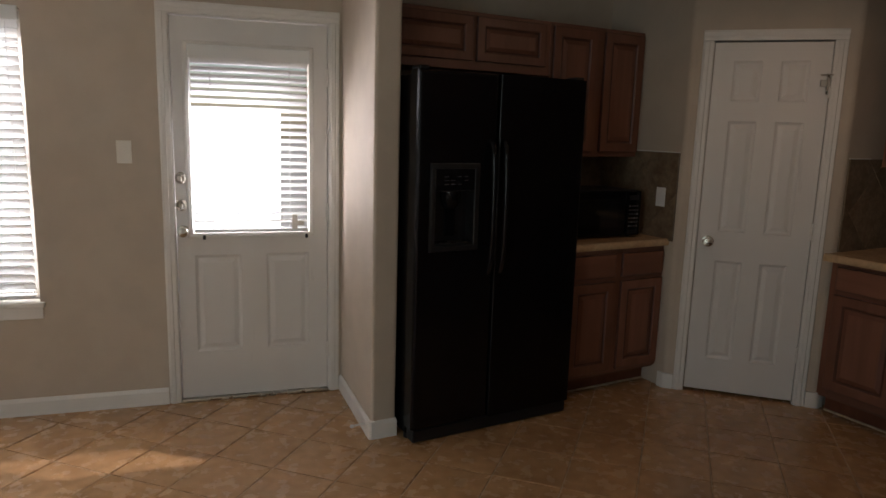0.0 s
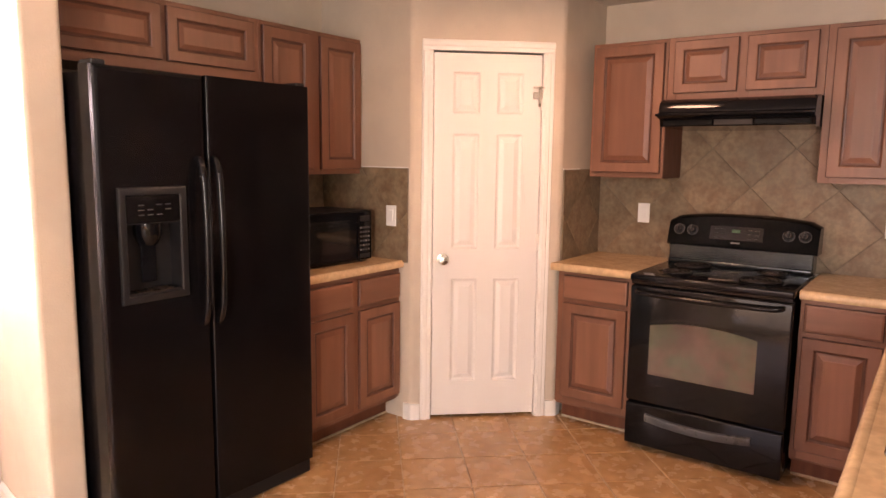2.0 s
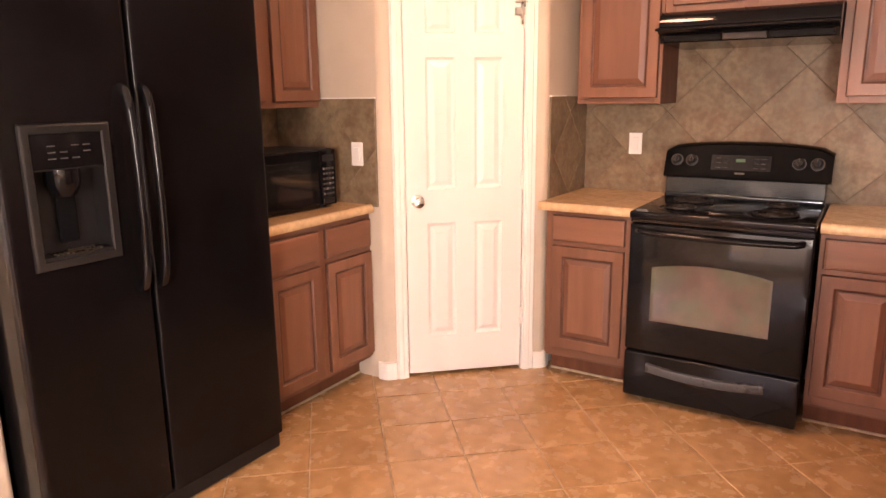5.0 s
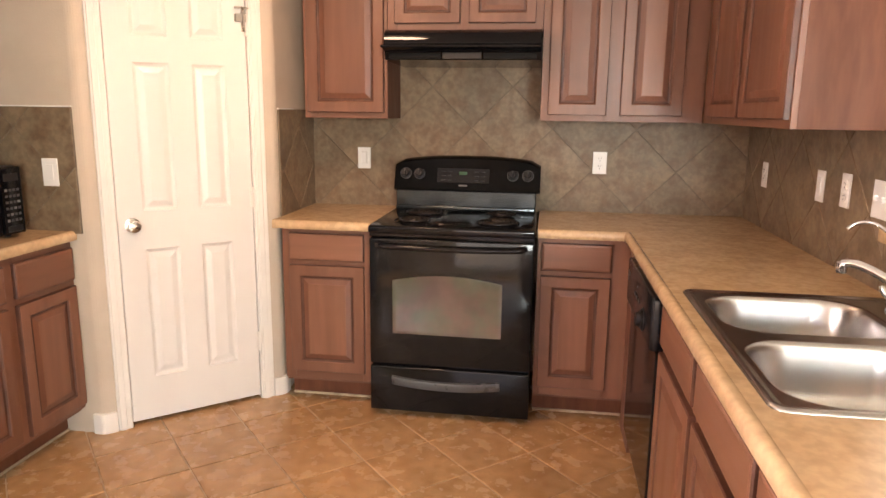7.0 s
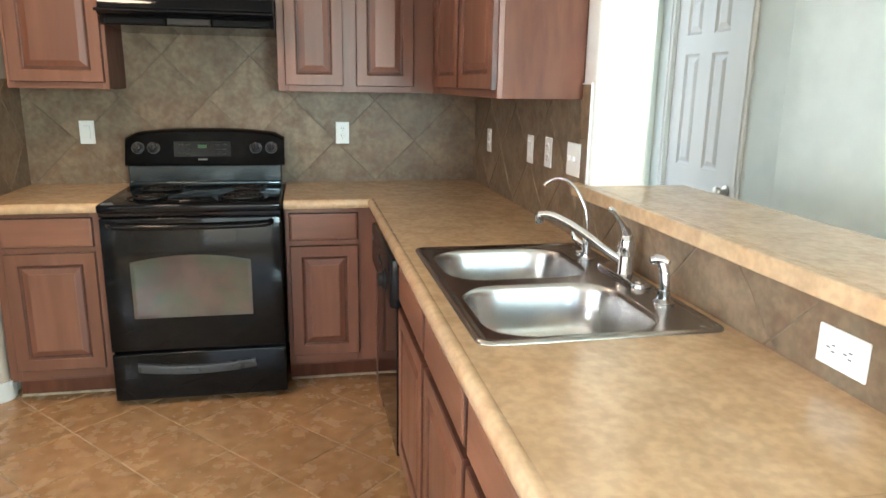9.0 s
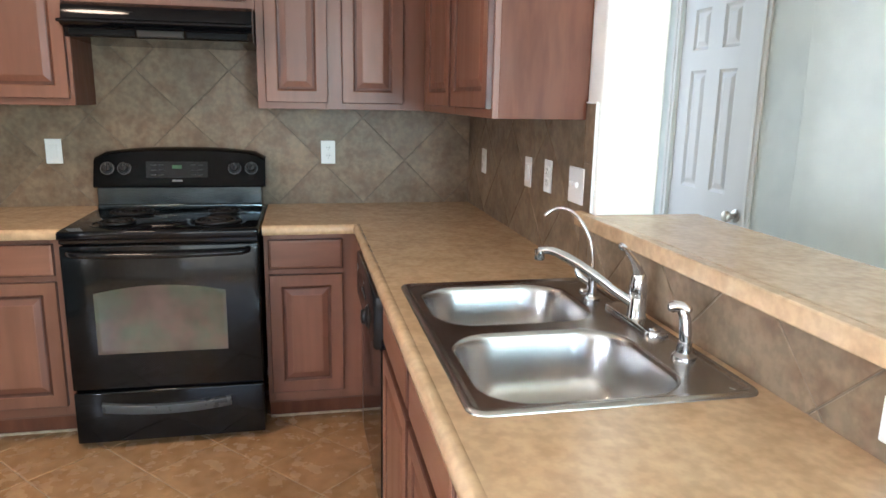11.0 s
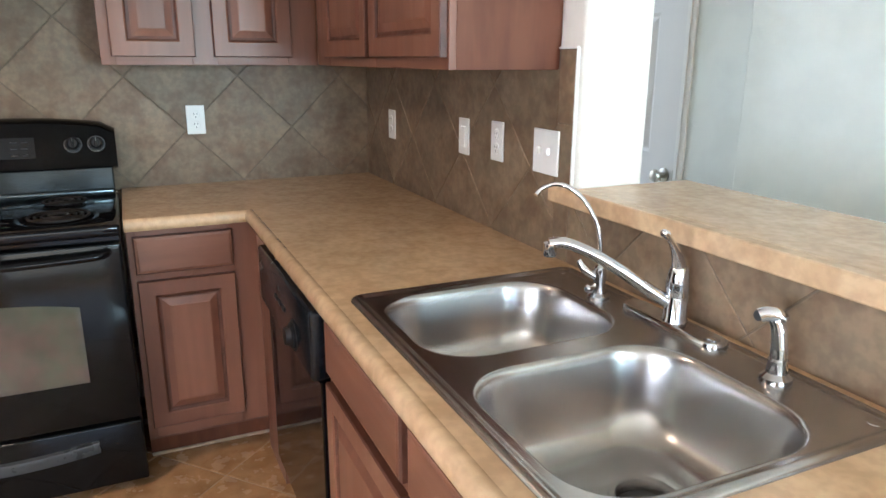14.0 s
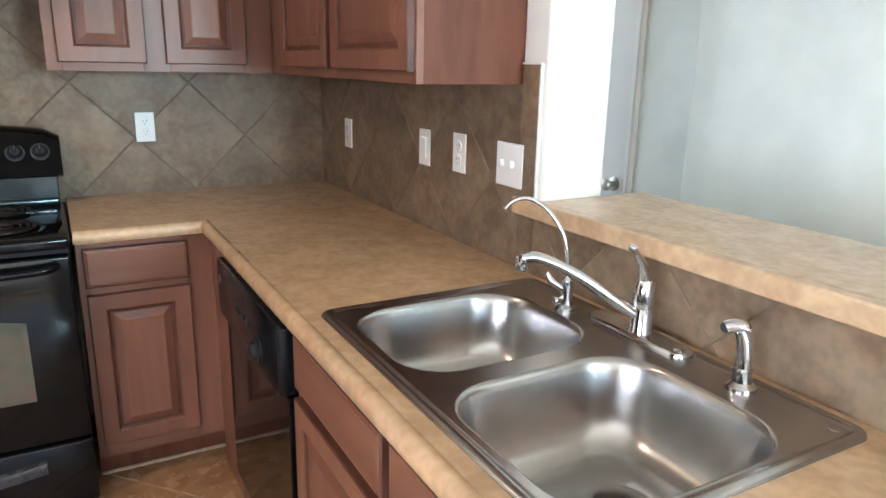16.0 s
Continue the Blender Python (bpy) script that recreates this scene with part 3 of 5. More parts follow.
def blind(name, m, w, z0, z1, count, tilt, label):
    """A horizontal blind in its own space: x across from 0 to w, face at -y."""
    b = thing(name, m, label, "window blind")
    part("valance", slab(-0.012, w + 0.012, -0.045, -0.030, z1 - 0.002, z1 + 0.068, 0.006, 2), SLAT, b, local=True)
    part("head_rail", slab(0, w, -0.028, 0.010, z1 + 0.01, z1 + 0.05, 0.003), SLAT, b, local=True)
    step = (z1 - z0 - 0.03) / count
    bm = slab(-w / 2, w / 2, -0.025, 0.025, -0.0014, 0.0014, 0.0008)
    me = mesh_of("slat", bm, SLAT)
    for i in range(count):
        o = new("slat", me)
        o.parent = b
        o.matrix_basis = pose(w / 2, -0.012, z0 + 0.03 + step * (i + 0.7), tilt, 0, random.uniform(-0.15, 0.15))
    part("bottom_rail", slab(0, w, -0.036, 0.012, z0, z0 + 0.018, 0.004), SLAT, b, local=True)
    for x in (0.13 * w, 0.5 * w, 0.87 * w) if w > 0.7 else (0.16 * w, 0.84 * w):
        part("ladder_cord", join(slab(x - 0.001, x + 0.001, -0.0385, -0.0365, z0, z1), slab(x - 0.001, x + 0.001, 0.0135, 0.0155, z0, z1)), SLAT, b, local=True)
    return b


blind_door = blind("window_blind", NORTH_WALL @ pose(1.035 + lx0 + 0.008, 4.588, 0), lx1 - lx0 - 0.016, lz0 + 0.005, lz1 - 0.060, 22, -26, "white horizontal blind mounted on the back door glass")
part("hold_down_bracket", join(slab(0.50, 0.53, -0.050, -0.036, 0.965, 1.045, 0.003), slab(0.530, 0.565, -0.048, -0.038, 0.985, 1.010, 0.003)), ALMOND, blind_door, "pale hold-down bracket", local=True)
for x in (0.045, 0.585):
    solid("blind_stop", turned_by(slab(1.128 + x - 0.008, 1.128 + x + 0.008, 4.598, 4.612, 0.905, 0.930, 0.003), NORTH_WALL), GREY_PLASTIC, "small grey plastic clip on the back door", "clip", "blind clips")

def dining_window(name, x0, x1, label, z0, bar):
    w = thing(name, NORTH_WALL @ pose(x0, 4.60, 0), label, "window", kind="structure")
    ww = x1 - x0
    for a, b, c, d in ((0, 0.045, z0, WZ1), (ww - 0.045, ww, z0, WZ1), (0.045, ww - 0.045, z0, z0 + 0.045), (0.045, ww - 0.045, WZ1 - 0.045, WZ1), (0.045, ww - 0.045, bar, bar + 0.035)):
        part("window_frame", slab(a, b, 0.075, 0.125, c, d, 0.004), TRIM, w, local=True)
    for c, d in ((z0 + 0.044, bar + 0.001), (bar + 0.034, WZ1 - 0.044)):
        part("pane", slab(0.044, ww - 0.044, 0.098, 0.102, c, d), PANE, w, "clear glass", local=True).visible_shadow = False
    part("window_sill", slab(-0.03, ww + 0.022, -0.028, 0.075, z0 - 0.022, z0 + 0.002, 0.005, 2), TRIM, w, local=True)
    part("apron", slab(-0.015, ww + 0.012, -0.012, 0.0, z0 - 0.085, z0 - 0.022, 0.004), TRIM, w, local=True)


ww = WX1 - WX0
dining_window("window_1", WX0, WX1, "white dining window behind closed horizontal blinds", WZ0, 1.30)
# Added out of view: its opening and raised blind shape the sun patch.
dining_window("window_5", VX0, VX1, "unseen white dining window placed to let in the floor's sun patch", VZ0, 1.72)
blind("window_blind", NORTH_WALL @ pose(VX0 + 0.012, 4.632, 0), VX1 - VX0 - 0.030, 0.94, WZ1 - 0.055, 24, -60, "white horizontal blind half raised to pass the sun patch, out of view")
blind_win = blind("window_blind", NORTH_WALL @ pose(WX0 + 0.012, 4.632, 0), ww - 0.030, WZ0 + 0.020, WZ1 - 0.055, 31, -52, "white horizontal blind hanging in the dining window")

# patio and front room windows in the west wall, with the glass panes that let in the daylight
def west_window(name, y0, y1, z0, z1, label, bars):
    w = thing(name, (-2.65, (y0 + y1) / 2, z0), label, "window", kind="structure")
    for a, b, c, d in [(y0, y0 + 0.05, z0, z1), (y1 - 0.05, y1, z0, z1), (y0 + 0.05, y1 - 0.05, z0, z0 + 0.05), (y0 + 0.05, y1 - 0.05, z1 - 0.05, z1)] + [(y - 0.03, y + 0.03, z0 + 0.05, z1 - 0.05) for y in bars]:
        part("window_frame", slab(-2.68, -2.62, a, b, c, d, 0.004), TRIM, w)


west_window("window_2", 0.70, 3.05, 0.3, 2.2, "white framed patio window", (1.875,))
# Unseen window added at the hall end to house the fill light.
hw = thing("window_4", (5.0, 0.22, 0.65), "unseen white framed window added to light the hall door", "window", kind="structure")
for a, b, c, d in ((-0.16, -0.11, 0.65, 2.25), (0.55, 0.60, 0.65, 2.25), (-0.11, 0.55, 0.65, 0.70), (-0.11, 0.55, 2.20, 2.25)):
    part("window_frame", slab(4.99, 5.05, a, b, c, d, 0.004), TRIM, hw)
west_window("window_3", -0.10, 0.60, 0.5, 2.2, "white framed front room window", ())

# hall door past the bar: faces +y
hall = thing("door_3", pose(HX1, -0.24, 0, 0, 0, 180), "closed white six-panel hall door with nickel knob", "door", kind="structure")
HW = HX1 - HX0
leaf3 = six_panel_leaf(hall, HW - 0.008, 2.03, 0.035, ((0.108, 0.250), (0.368, 0.510)), ((0.20, 0.795), (1.00, 1.600), (1.700, 1.905)), 0.012)
leaf3.matrix_basis = Matrix.Translation((0.004, 0, 0.014))
casing_set(hall, 0.0, HW, 2.05, 0.055)
part("jamb", join(slab(0.0, 0.003, 0.004, 0.10, 0, 2.046), slab(HW - 0.003, HW, 0.004, 0.10, 0, 2.046), slab(0.0, HW, 0.004, 0.10, 2.046, 2.049)), TRIM, hall, local=True)
knob(hall, HW - 0.075, 0.925, 0.012)
part("strike", slab(HW - 0.012, HW - 0.002, -0.002, 0.012, 0.90, 0.955, 0.001), NICKEL, hall, "nickel strike plate", local=True)
for z in (0.28, 1.08, 1.82):
    hinge(hall, 0.004, z, 0.010)


def skirting(name, p, q, side, h=0.092, t=0.014):
    """A baseboard from p to q on the plan, standing off to the given side (+1: left of the way)."""
    p, q = Vector(p), Vector(q)
    w = (q - p).normalized()
    o = Vector((-w.y, w.x)) * side
    rings = []
    for e in (p, q):
        rings.append([(*(e + o * a), z) for a, z in ((0, 0), (t, 0), (t, h - 0.018), (t * 0.55, h - 0.006), (t * 0.35, h), (0, h))])
    return solid(name, loft(rings), TRIM, "white painted wooden baseboard", "baseboard", kind="structure")


skirting("baseboard", tuple((NORTH_WALL @ Vector((-2.58, 4.60, 0)))[:2]), tuple((NORTH_WALL @ Vector((0.966, 4.60, 0)))[:2]), -1)
skirting("baseboard", (1.918, 4.622), (1.815, 3.942), -1)
skirting("baseboard", (1.831, 3.9215), (1.945, 3.918), -1)
solid("baseboard", prism([(1.801, 3.942), (1.815, 3.942), (1.831, 3.922), (1.831, 3.908), (1.811, 3.908), (1.800, 3.920)], 0, 0.092), TRIM, "white painted baseboard corner", "baseboard", kind="structure")
solid("baseboard", prism([(RX, P1.y + 0.045), (RX - 0.014, P1.y + 0.045), (RX - 0.016, P1.y - 0.002), plan(P1, 0.012, -0.016), (plan(A, -0.064, -0.014)), plan(A, -0.064)] , 0, 0.092, 0.012, 3, [2, 3]), TRIM, "white baseboard wrapped round the pantry corner", "baseboard", kind="structure")
solid("baseboard", prism([plan(B, 0.064), plan(B, 0.064, -0.014), plan(P2, -0.012, -0.016), (P2.x + 0.002, RY - 0.016), (P2.x - 0.05 + 0.10, RY - 0.014), (P2.x + 0.05, RY)], 0, 0.092, 0.012, 3, [2, 3]), TRIM, "white baseboard wrapped round the pantry corner", "baseboard", kind="structure")
# spring door stop on the stub wall's baseboard
stop = thing("door_stop", (1.806, 3.99, 0.05), "small white spring door stop on the baseboard", "door stop")
part("spring", tube([(1.808, 3.99, 0.055), (1.772, 3.99, 0.055), (1.742, 3.99, 0.053)], 0.005, 8), TRIM, stop, smooth=True)
part("tip", turned([(0.008, -0.008), (0.009, 0.0), (0.007, 0.008)], (1.739, 3.99, 0.053), "x", 12), WHITE_PLASTIC, stop, smooth=True)


# ---- cabinets ----
DOOR_STEPS = ((0.0, 0.019), (0.0, 0.003), (0.003, 0.0), (0.050, 0.0), (0.054, 0.003), (0.058, 0.0075))
FIELD_STEPS = ((0.058, 0.0075), (0.064, 0.0085), (0.068, 0.008), (0.090, 0.002), (0.094, 0.0012))
SMALL_STEPS = ((0.0, 0.019), (0.0, 0.003), (0.003, 0.0), (0.044, 0.0), (0.048, 0.003), (0.051, 0.0075))
SMALL_FIELD = ((0.051, 0.0075), (0.056, 0.0085), (0.060, 0.008), (0.077, 0.002), (0.080, 0.0012))


def cabinet_door(parent, x0, x1, z0, z1, small=False, y=-0.019):
    a, b = (SMALL_STEPS, SMALL_FIELD) if small else (DOOR_STEPS, FIELD_STEPS)
    # Steps 0 and 1 paint the gap shade, step 4 is groove stain.
    d = part("door", loft([rect(x0, x1, z0, z1, y + dd, i) for i, dd in a], True, False, groove=(0, 1, 4)), [WOOD, GLAZE_SHADE], parent, local=True)
    part("panel", loft([rect(x0, x1, z0, z1, y + dd, i) for i, dd in b], False, True, groove=(0, 1), slope=(2,)), [WOOD, GLAZE_SHADE, BEVEL], d, local=True)
    return d


def drawer_front(parent, x0, x1, z0, z1, y=-0.019, name="drawer_front"):
    # Dark edge steps paint the shade of the gaps round the drawer.
    return part(name, loft([rect(x0, x1, z0, z1, y + d, i) for i, d in ((0, 0.019), (0, 0.006), (0.004, 0.002), (0.008, 0.0015), (0.012, 0.0))], True, True, groove=(0, 1)), [WOOD_FLAT, GLAZE_SHADE], parent, local=True)


def face_frame(parent, w, z0, z1, bars, rails, y=0.0, t=0.019):
    """Stiles at the given x stretches and rails between them, as separate boards."""
    for a, b in bars:
        part("stile", slab(a, b, y, y + t, z0, z1, 0.001), WOOD, parent, local=True)
    for (a, b), (c, d) in rails:
        part("rail", slab(a, b, y + 0.0005, y + t, c, d, 0.001), WOOD_FLAT, parent, local=True)


def base_cabinet(m, w, bays, label, depth=0.58, drawer=(0.725, 0.855), door=(0.165, 0.700), group="base cabinets"):
    c = thing("base_cabinet", m, label, "cabinet", group)
    part("carcass", join(slab(0.0, 0.016, 0.019, depth, 0.105, 0.872), slab(w - 0.016, w, 0.019, depth, 0.105, 0.872), slab(0.016, w - 0.016, 0.019, depth, 0.105, 0.121), slab(0.016, w - 0.016, depth - 0.008, depth, 0.121, 0.872)), SHADOW_WOOD, c, local=True)
    part("toe_kick", slab(0.0, w, 0.098, 0.111, 0.0, 0.122), VENEER, c, "dark recessed toe board", local=True)
    part("base_strip", slab(0.0, w, 0.088, 0.0975, 0.0, 0.012, 0.003), GROUT, c, "pale strip along the floor", local=True)
    lap = 0.012
    bars = []
    for i in range(len(bays) + 1):
        a = 0.0 if i == 0 else bays[i - 1][1] - lap
        b = w if i == len(bays) else bays[i][0] + lap
        bars.append((a, b))
    rails = []
    for a, b in bays:
        for r in ((0.122, door[0] + lap), (door[1] - lap, drawer[0] + lap), (drawer[1] - lap, 0.872)):
            rails.append(((a + lap, b - lap), r))
    face_frame(c, w, 0.122, 0.872, bars, rails)
    for a, b in bays:
        drawer_front(c, a, b, *drawer)
        cabinet_door(c, a, b, *door)
    return c


def wall_cabinet(m, w, bays, z0, z1, label, depth=0.305, lo=0.028, hi=0.022, small=False, group="wall cabinets"):
    c = thing("wall_cabinet", m, label, "cabinet", group)
    part("carcass", slab(0.0, w, 0.0190, depth, z0, z1, 0.001), VENEER, c, local=True)
    lap = 0.012
    bars = []
    for i in range(len(bays) + 1):
        bars.append((0.0 if i == 0 else bays[i - 1][1] - lap, w if i == len(bays) else bays[i][0] + lap))
    rails = [((a + lap, b - lap), r) for a, b in bays for r in ((z0, z0 + lo + lap), (z1 - hi - lap, z1))]
    face_frame(c, w, z0, z1, bars, rails)
    for a, b in bays:
        cabinet_door(c, a, b, z0 + lo, z1 - hi, small)
    return c


E_FACE = 4.205   # face frames on the range wall
base_cabinet(pose(E_FACE, 3.150, 0, 0, 0, -90), 0.440, [(0.038, 0.405)], "reddish-brown maple base cabinet beside the range and pantry")
base_cabinet(pose(E_FACE, 1.935, 0, 0, 0, -90), 0.440, [(0.018, 0.330)], "reddish-brown maple base cabinet in the corner beside the range", drawer=(0.725, 0.853))
N_FACE = 3.895
base_cabinet(pose(2.965, N_FACE, 0), RX - 2.967, [(0.030, 0.356), (0.405, 0.735)], "reddish-brown maple base cabinet under the microwave", drawer=(0.708, 0.846), door=(0.145, 0.682))
S_FACE = 1.524
base_cabinet(pose(3.258, S_FACE, 0, 0, 0, 180), 1.008, [(0.023, 0.495), (0.528, 0.996)], "reddish-brown maple sink base cabinet with false drawer fronts", depth=0.57)
base_cabinet(pose(2.249, S_FACE, 0, 0, 0, 180), 0.505, [(0.014, 0.483)], "reddish-brown maple base cabinet at the peninsula end", depth=0.57)
solid("cabinet_filler", slab(3.922, 4.203, S_FACE - 0.02, S_FACE - 0.001, 0.0, 0.872, 0.001), WOOD, "reddish-brown corner filler board beside the dishwasher", "filler board")

U_FACE = 4.490
wall_cabinet(pose(U_FACE, 3.118, 0, 0, 0, -90), 0.422, [(0.018, 0.406)], 1.390, 2.125, "reddish-brown maple wall cabinet beside the pantry")
wall_cabinet(pose(U_FACE, 2.694, 0, 0, 0, -90), 0.742, [(0.036, 0.352), (0.394, 0.708)], 1.803, 2.125, "short reddish-brown wall cabinet over the range hood", small=True, lo=0.035)
wall_cabinet(pose(U_FACE, 1.950, 0, 0, 0, -90), 0.746, [(0.034, 0.305), (0.368, 0.645)], 1.390, 2.125, "reddish-brown maple double wall cabinet between hood and corner")
wall_cabinet(pose(4.470, 1.207, 0, 0, 0, 180), 1.170, [(0.150, 0.618), (0.650, 1.160)], 1.390, 2.125, "reddish-brown maple wall cabinet ending at the pass-through")
wall_cabinet(pose(1.950, 4.185, 0), 1.043, [(0.040, 0.524), (0.552, 1.006)], 1.840, 2.135, "short reddish-brown wall cabinet over the refrigerator", small=True, lo=0.045)
wall_cabinet(pose(2.995, 4.185, 0), RX - 2.997, [(0.014, 0.336), (0.394, 0.702)], 1.390, 2.135, "reddish-brown maple wall cabinet over the microwave")


# ---- worktops ----
NOSE = [(0.0, 0.0), (0.006, 0.0025), (0.016, 0.0025), (0.024, -0.002), (0.028, -0.010), (0.029, -0.020), (0.028, -0.032), (0.024, -0.038), (0.012, -0.040), (0.0, -0.040)]
TOP = 0.915


def swept_nose(path, outward):
    """The rolled front edge along a plan path, mitred; outward: +1 left of the way, -1 right."""
    pts = [Vector(p) for p in path]
    rings = []
    for i, p in enumerate(pts):
        a = (p - pts[i - 1]).normalized() if i else (pts[1] - p).normalized()
        b = (pts[i + 1] - p).normalized() if i < len(pts) - 1 else a
        na, nb = Vector((-a.y, a.x)) * outward, Vector((-b.y, b.x)) * outward
        m = (na + nb).normalized()
        m = m / max(m.dot(na), 0.3)
        rings.append([(*(p + m * d), TOP + z) for d, z in NOSE])
    return loft(rings, True, True)


def worktop(outline, hole, edge_path, outward, label):
    c = thing("worktop", (outline[0][0], outline[0][1], TOP - 0.04), label, "worktop")
    holes = [hole] if hole else []
    top = rounded_hole_plate(outline, holes, TOP)
    low = rounded_hole_plate(outline, holes, TOP - 0.04)
    part("top", join(top, low), LAMINATE, c)
    part("front_edge", swept_nose(edge_path, outward), LAMINATE, c, "rolled laminate front edge", smooth=True)
    return c


FX, FY, END = 4.165, 1.561, 1.700   # outer lines of the front edges
n = 0.029
worktop([(4.800, 1.938), (FX + n, 1.938), (FX + n, FY - n), (END + n, FY - n), (END + n, 0.906), (4.800, 0.906)],
        rounded(2.7585, 1.222, 0.405, 0.262, 0.04, 0)[::-1], [(FX + n, 1.938), (FX + n, FY - n), (END + n, FY - n), (END + n, 0.906)], -1,
        "mottled tan laminate worktop with rolled edge round the sink")
worktop([(4.800, RY - 0.010), (FX + n, RY - 0.010), (FX + n, 2.706), (4.800, 2.706)], None, [(FX + n, RY - 0.010), (FX + n, 2.706)], -1, "mottled tan laminate worktop beside the pantry")
worktop([(2.955, 4.480), (2.955, 3.860 + n), (RX - 0.002, 3.860 + n), (RX - 0.002, 4.480)], None, [(2.955, 3.860 + n), (RX - 0.002, 3.860 + n)], -1, "mottled tan laminate worktop under the microwave")
# raised bar
bar = thing("bar_top", (2.45, 0.75, 1.067), "raised tan laminate bar top on the low wall", "bar top")
part("top", slab(1.66, 3.196, 0.560, 0.902, 1.067, 1.110, 0.004, 2), LAMINATE, bar)
part("front_edge", slab(1.66, 3.285, 0.9025, 0.934, 1.0665, 1.1105, 0.004, 2), LAMINATE, bar, "square laminate front edge")


# ---- refrigerator ----
fr = thing("refrigerator", (2.440, 4.1, 0), "tall black side-by-side refrigerator with ice dispenser", "refrigerator")
part("body", slab(1.964, 2.918, 3.850, 4.470, 0.030, 1.770, 0.006, 2), BLACK_FRIDGE, fr)


dx0, dx1, dz0, dz1 = 2.020, 2.290, 0.955, 1.374
fz0, fz1 = 0.075, 1.790
part("freezer_door", loft([rect(1.956, 2.386, fz0, fz1, y, i) for y, i in ((3.845, 0.0), (3.782, 0.0), (3.768, 0.004), (3.762, 0.010), (3.760, 0.018))] + [rect(dx0, dx1, dz0, dz1, 3.760), rect(dx0, dx1, dz0, dz1, 3.835)]), BLACK_FRIDGE, fr)
part("fridge_door", slab(2.393, 2.920, 3.760, 3.845, fz0, fz1, 0.012, 4, "z"), BLACK_FRIDGE, fr, smooth=True)
part("kick_grille", slab(1.970, 2.912, 3.775, 3.850, 0.006, 0.068, 0.004), BLACK_MATT, fr, "black base grille")
for x in (2.345, 2.415):
    part("handle", tube([(x, 3.764, 1.475), (x, 3.741, 1.464), (x, 3.725, 1.415), (x, 3.717, 1.30), (x, 3.714, 1.15), (x, 3.717, 0.99), (x, 3.725, 0.89), (x, 3.741, 0.845), (x, 3.764, 0.832)], [0.014, 0.014, 0.014, 0.013, 0.012, 0.013, 0.014, 0.014, 0.014], 14), BLACK, fr, "bowed gloss black handle", smooth=True)
disp = part("dispenser", loft([rect(dx0, dx1, dz0, dz1, y, i) for y, i in ((3.765, 0.0), (3.752, 0.003), (3.750, 0.008), (3.750, 0.026), (3.756, 0.030))], False, False), GREY_PLASTIC, fr, "dark grey dispenser surround")
part("control_panel", slab(dx0 + 0.028, dx1 - 0.028, 3.755, 3.77, 1.245, dz1 - 0.028, 0.003), BLACK, disp)
rz0, rz1 = dz0 + 0.032, 1.245
part("recess", join(slab(dx0 + 0.030, dx1 - 0.030, 3.828, 3.834, rz0, rz1), slab(dx0 + 0.026, dx0 + 0.031, 3.757, 3.834, rz0, rz1), slab(dx1 - 0.031, dx1 - 0.026, 3.757, 3.834, rz0, rz1),
                    slab(dx0 + 0.028, dx1 - 0.028, 3.757, 3.834, rz0 - 0.006, rz0 + 0.006), slab(dx0 + 0.028, dx1 - 0.028, 3.757, 3.834, rz1 - 0.004, rz1 + 0.004)), BLACK_MATT, disp)
part("chute", turned([(0.050, 1.242), (0.050, 1.20), (0.036, 1.165), (0.03, 1.160)], (2.150, 3.795, 0), "z"), BLACK, disp, smooth=True)
part("paddle", slab(2.130, 2.190, 3.808, 3.816, 1.02, 1.165, 0.004), BLACK, disp)
part("drip_grille", join(*[slab(2.09 + 0.015 * k, 2.097 + 0.015 * k, 3.765, 3.820, rz0 + 0.006, rz0 + 0.010) for k in range(10)]), NICKEL, disp)
for k in range(4):
    for j in range(3):
        if (k + j) % 4 != 3:
            part("marking", slab(2.095 + 0.035 * k, 2.118 + 0.035 * k, 3.7540, 3.7548, 1.272 + 0.018 * j, 1.276 + 0.018 * j), KEY_GREY, disp)
for x in (1.99, 2.885):
    part("top_hinge", slab(x - 0.025, x + 0.025, 3.775, 3.86, 1.787, 1.805, 0.004), BLACK_MATT, fr)
    part("foot", turned([(0.022, 0.0), (0.022, 0.035), (0.012, 0.05)], (x, 3.87, 0), "z", 14), BLACK_MATT, fr)

# ---- microwave ----
mw = thing("microwave", pose(3.36, 4.19, TOP, 0, 0, -3.5), "black countertop microwave with push-button keypad", "microwave")
part("case", slab(-0.255, 0.240, -0.165, 0.185, 0.012, 0.282, 0.006, 2), BLACK_MATT, mw, local=True)
part("door", slab(-0.255, 0.130, -0.185, -0.166, 0.014, 0.280, 0.006, 2), BLACK, mw, local=True)
part("door_window", slab(-0.215, 0.075, -0.1875, -0.184, 0.065, 0.235, 0.001), DARK_GLASS, mw, "dark mesh glass", local=True)
kp = part("keypad", slab(0.134, 0.240, -0.185, -0.166, 0.014, 0.280, 0.006, 2), BLACK, mw, local=True)
part("display", slab(0.152, 0.222, -0.1862, -0.184, 0.225, 0.255), GREY_PLASTIC, kp, local=True)
for i in range(4):
    for j in range(6):
        part("key", slab(0.152 + 0.019 * i, 0.165 + 0.019 * i, -0.1858, -0.184, 0.065 + 0.024 * j, 0.075 + 0.024 * j), PRINT if (i * 7 + j * 3) % 5 == 0 else KEY_GREY, kp, local=True)
part("open_button", slab(0.150, 0.224, -0.188, -0.184, 0.024, 0.048, 0.002), BLACK_MATT, kp, local=True)
for x in (-0.21, 0.20):
    for y in (-0.13, 0.15):
        part("foot", turned([(0.012, 0.0), (0.012, 0.014)], (x, y, 0), "z", 12), RUBBER, mw, local=True)

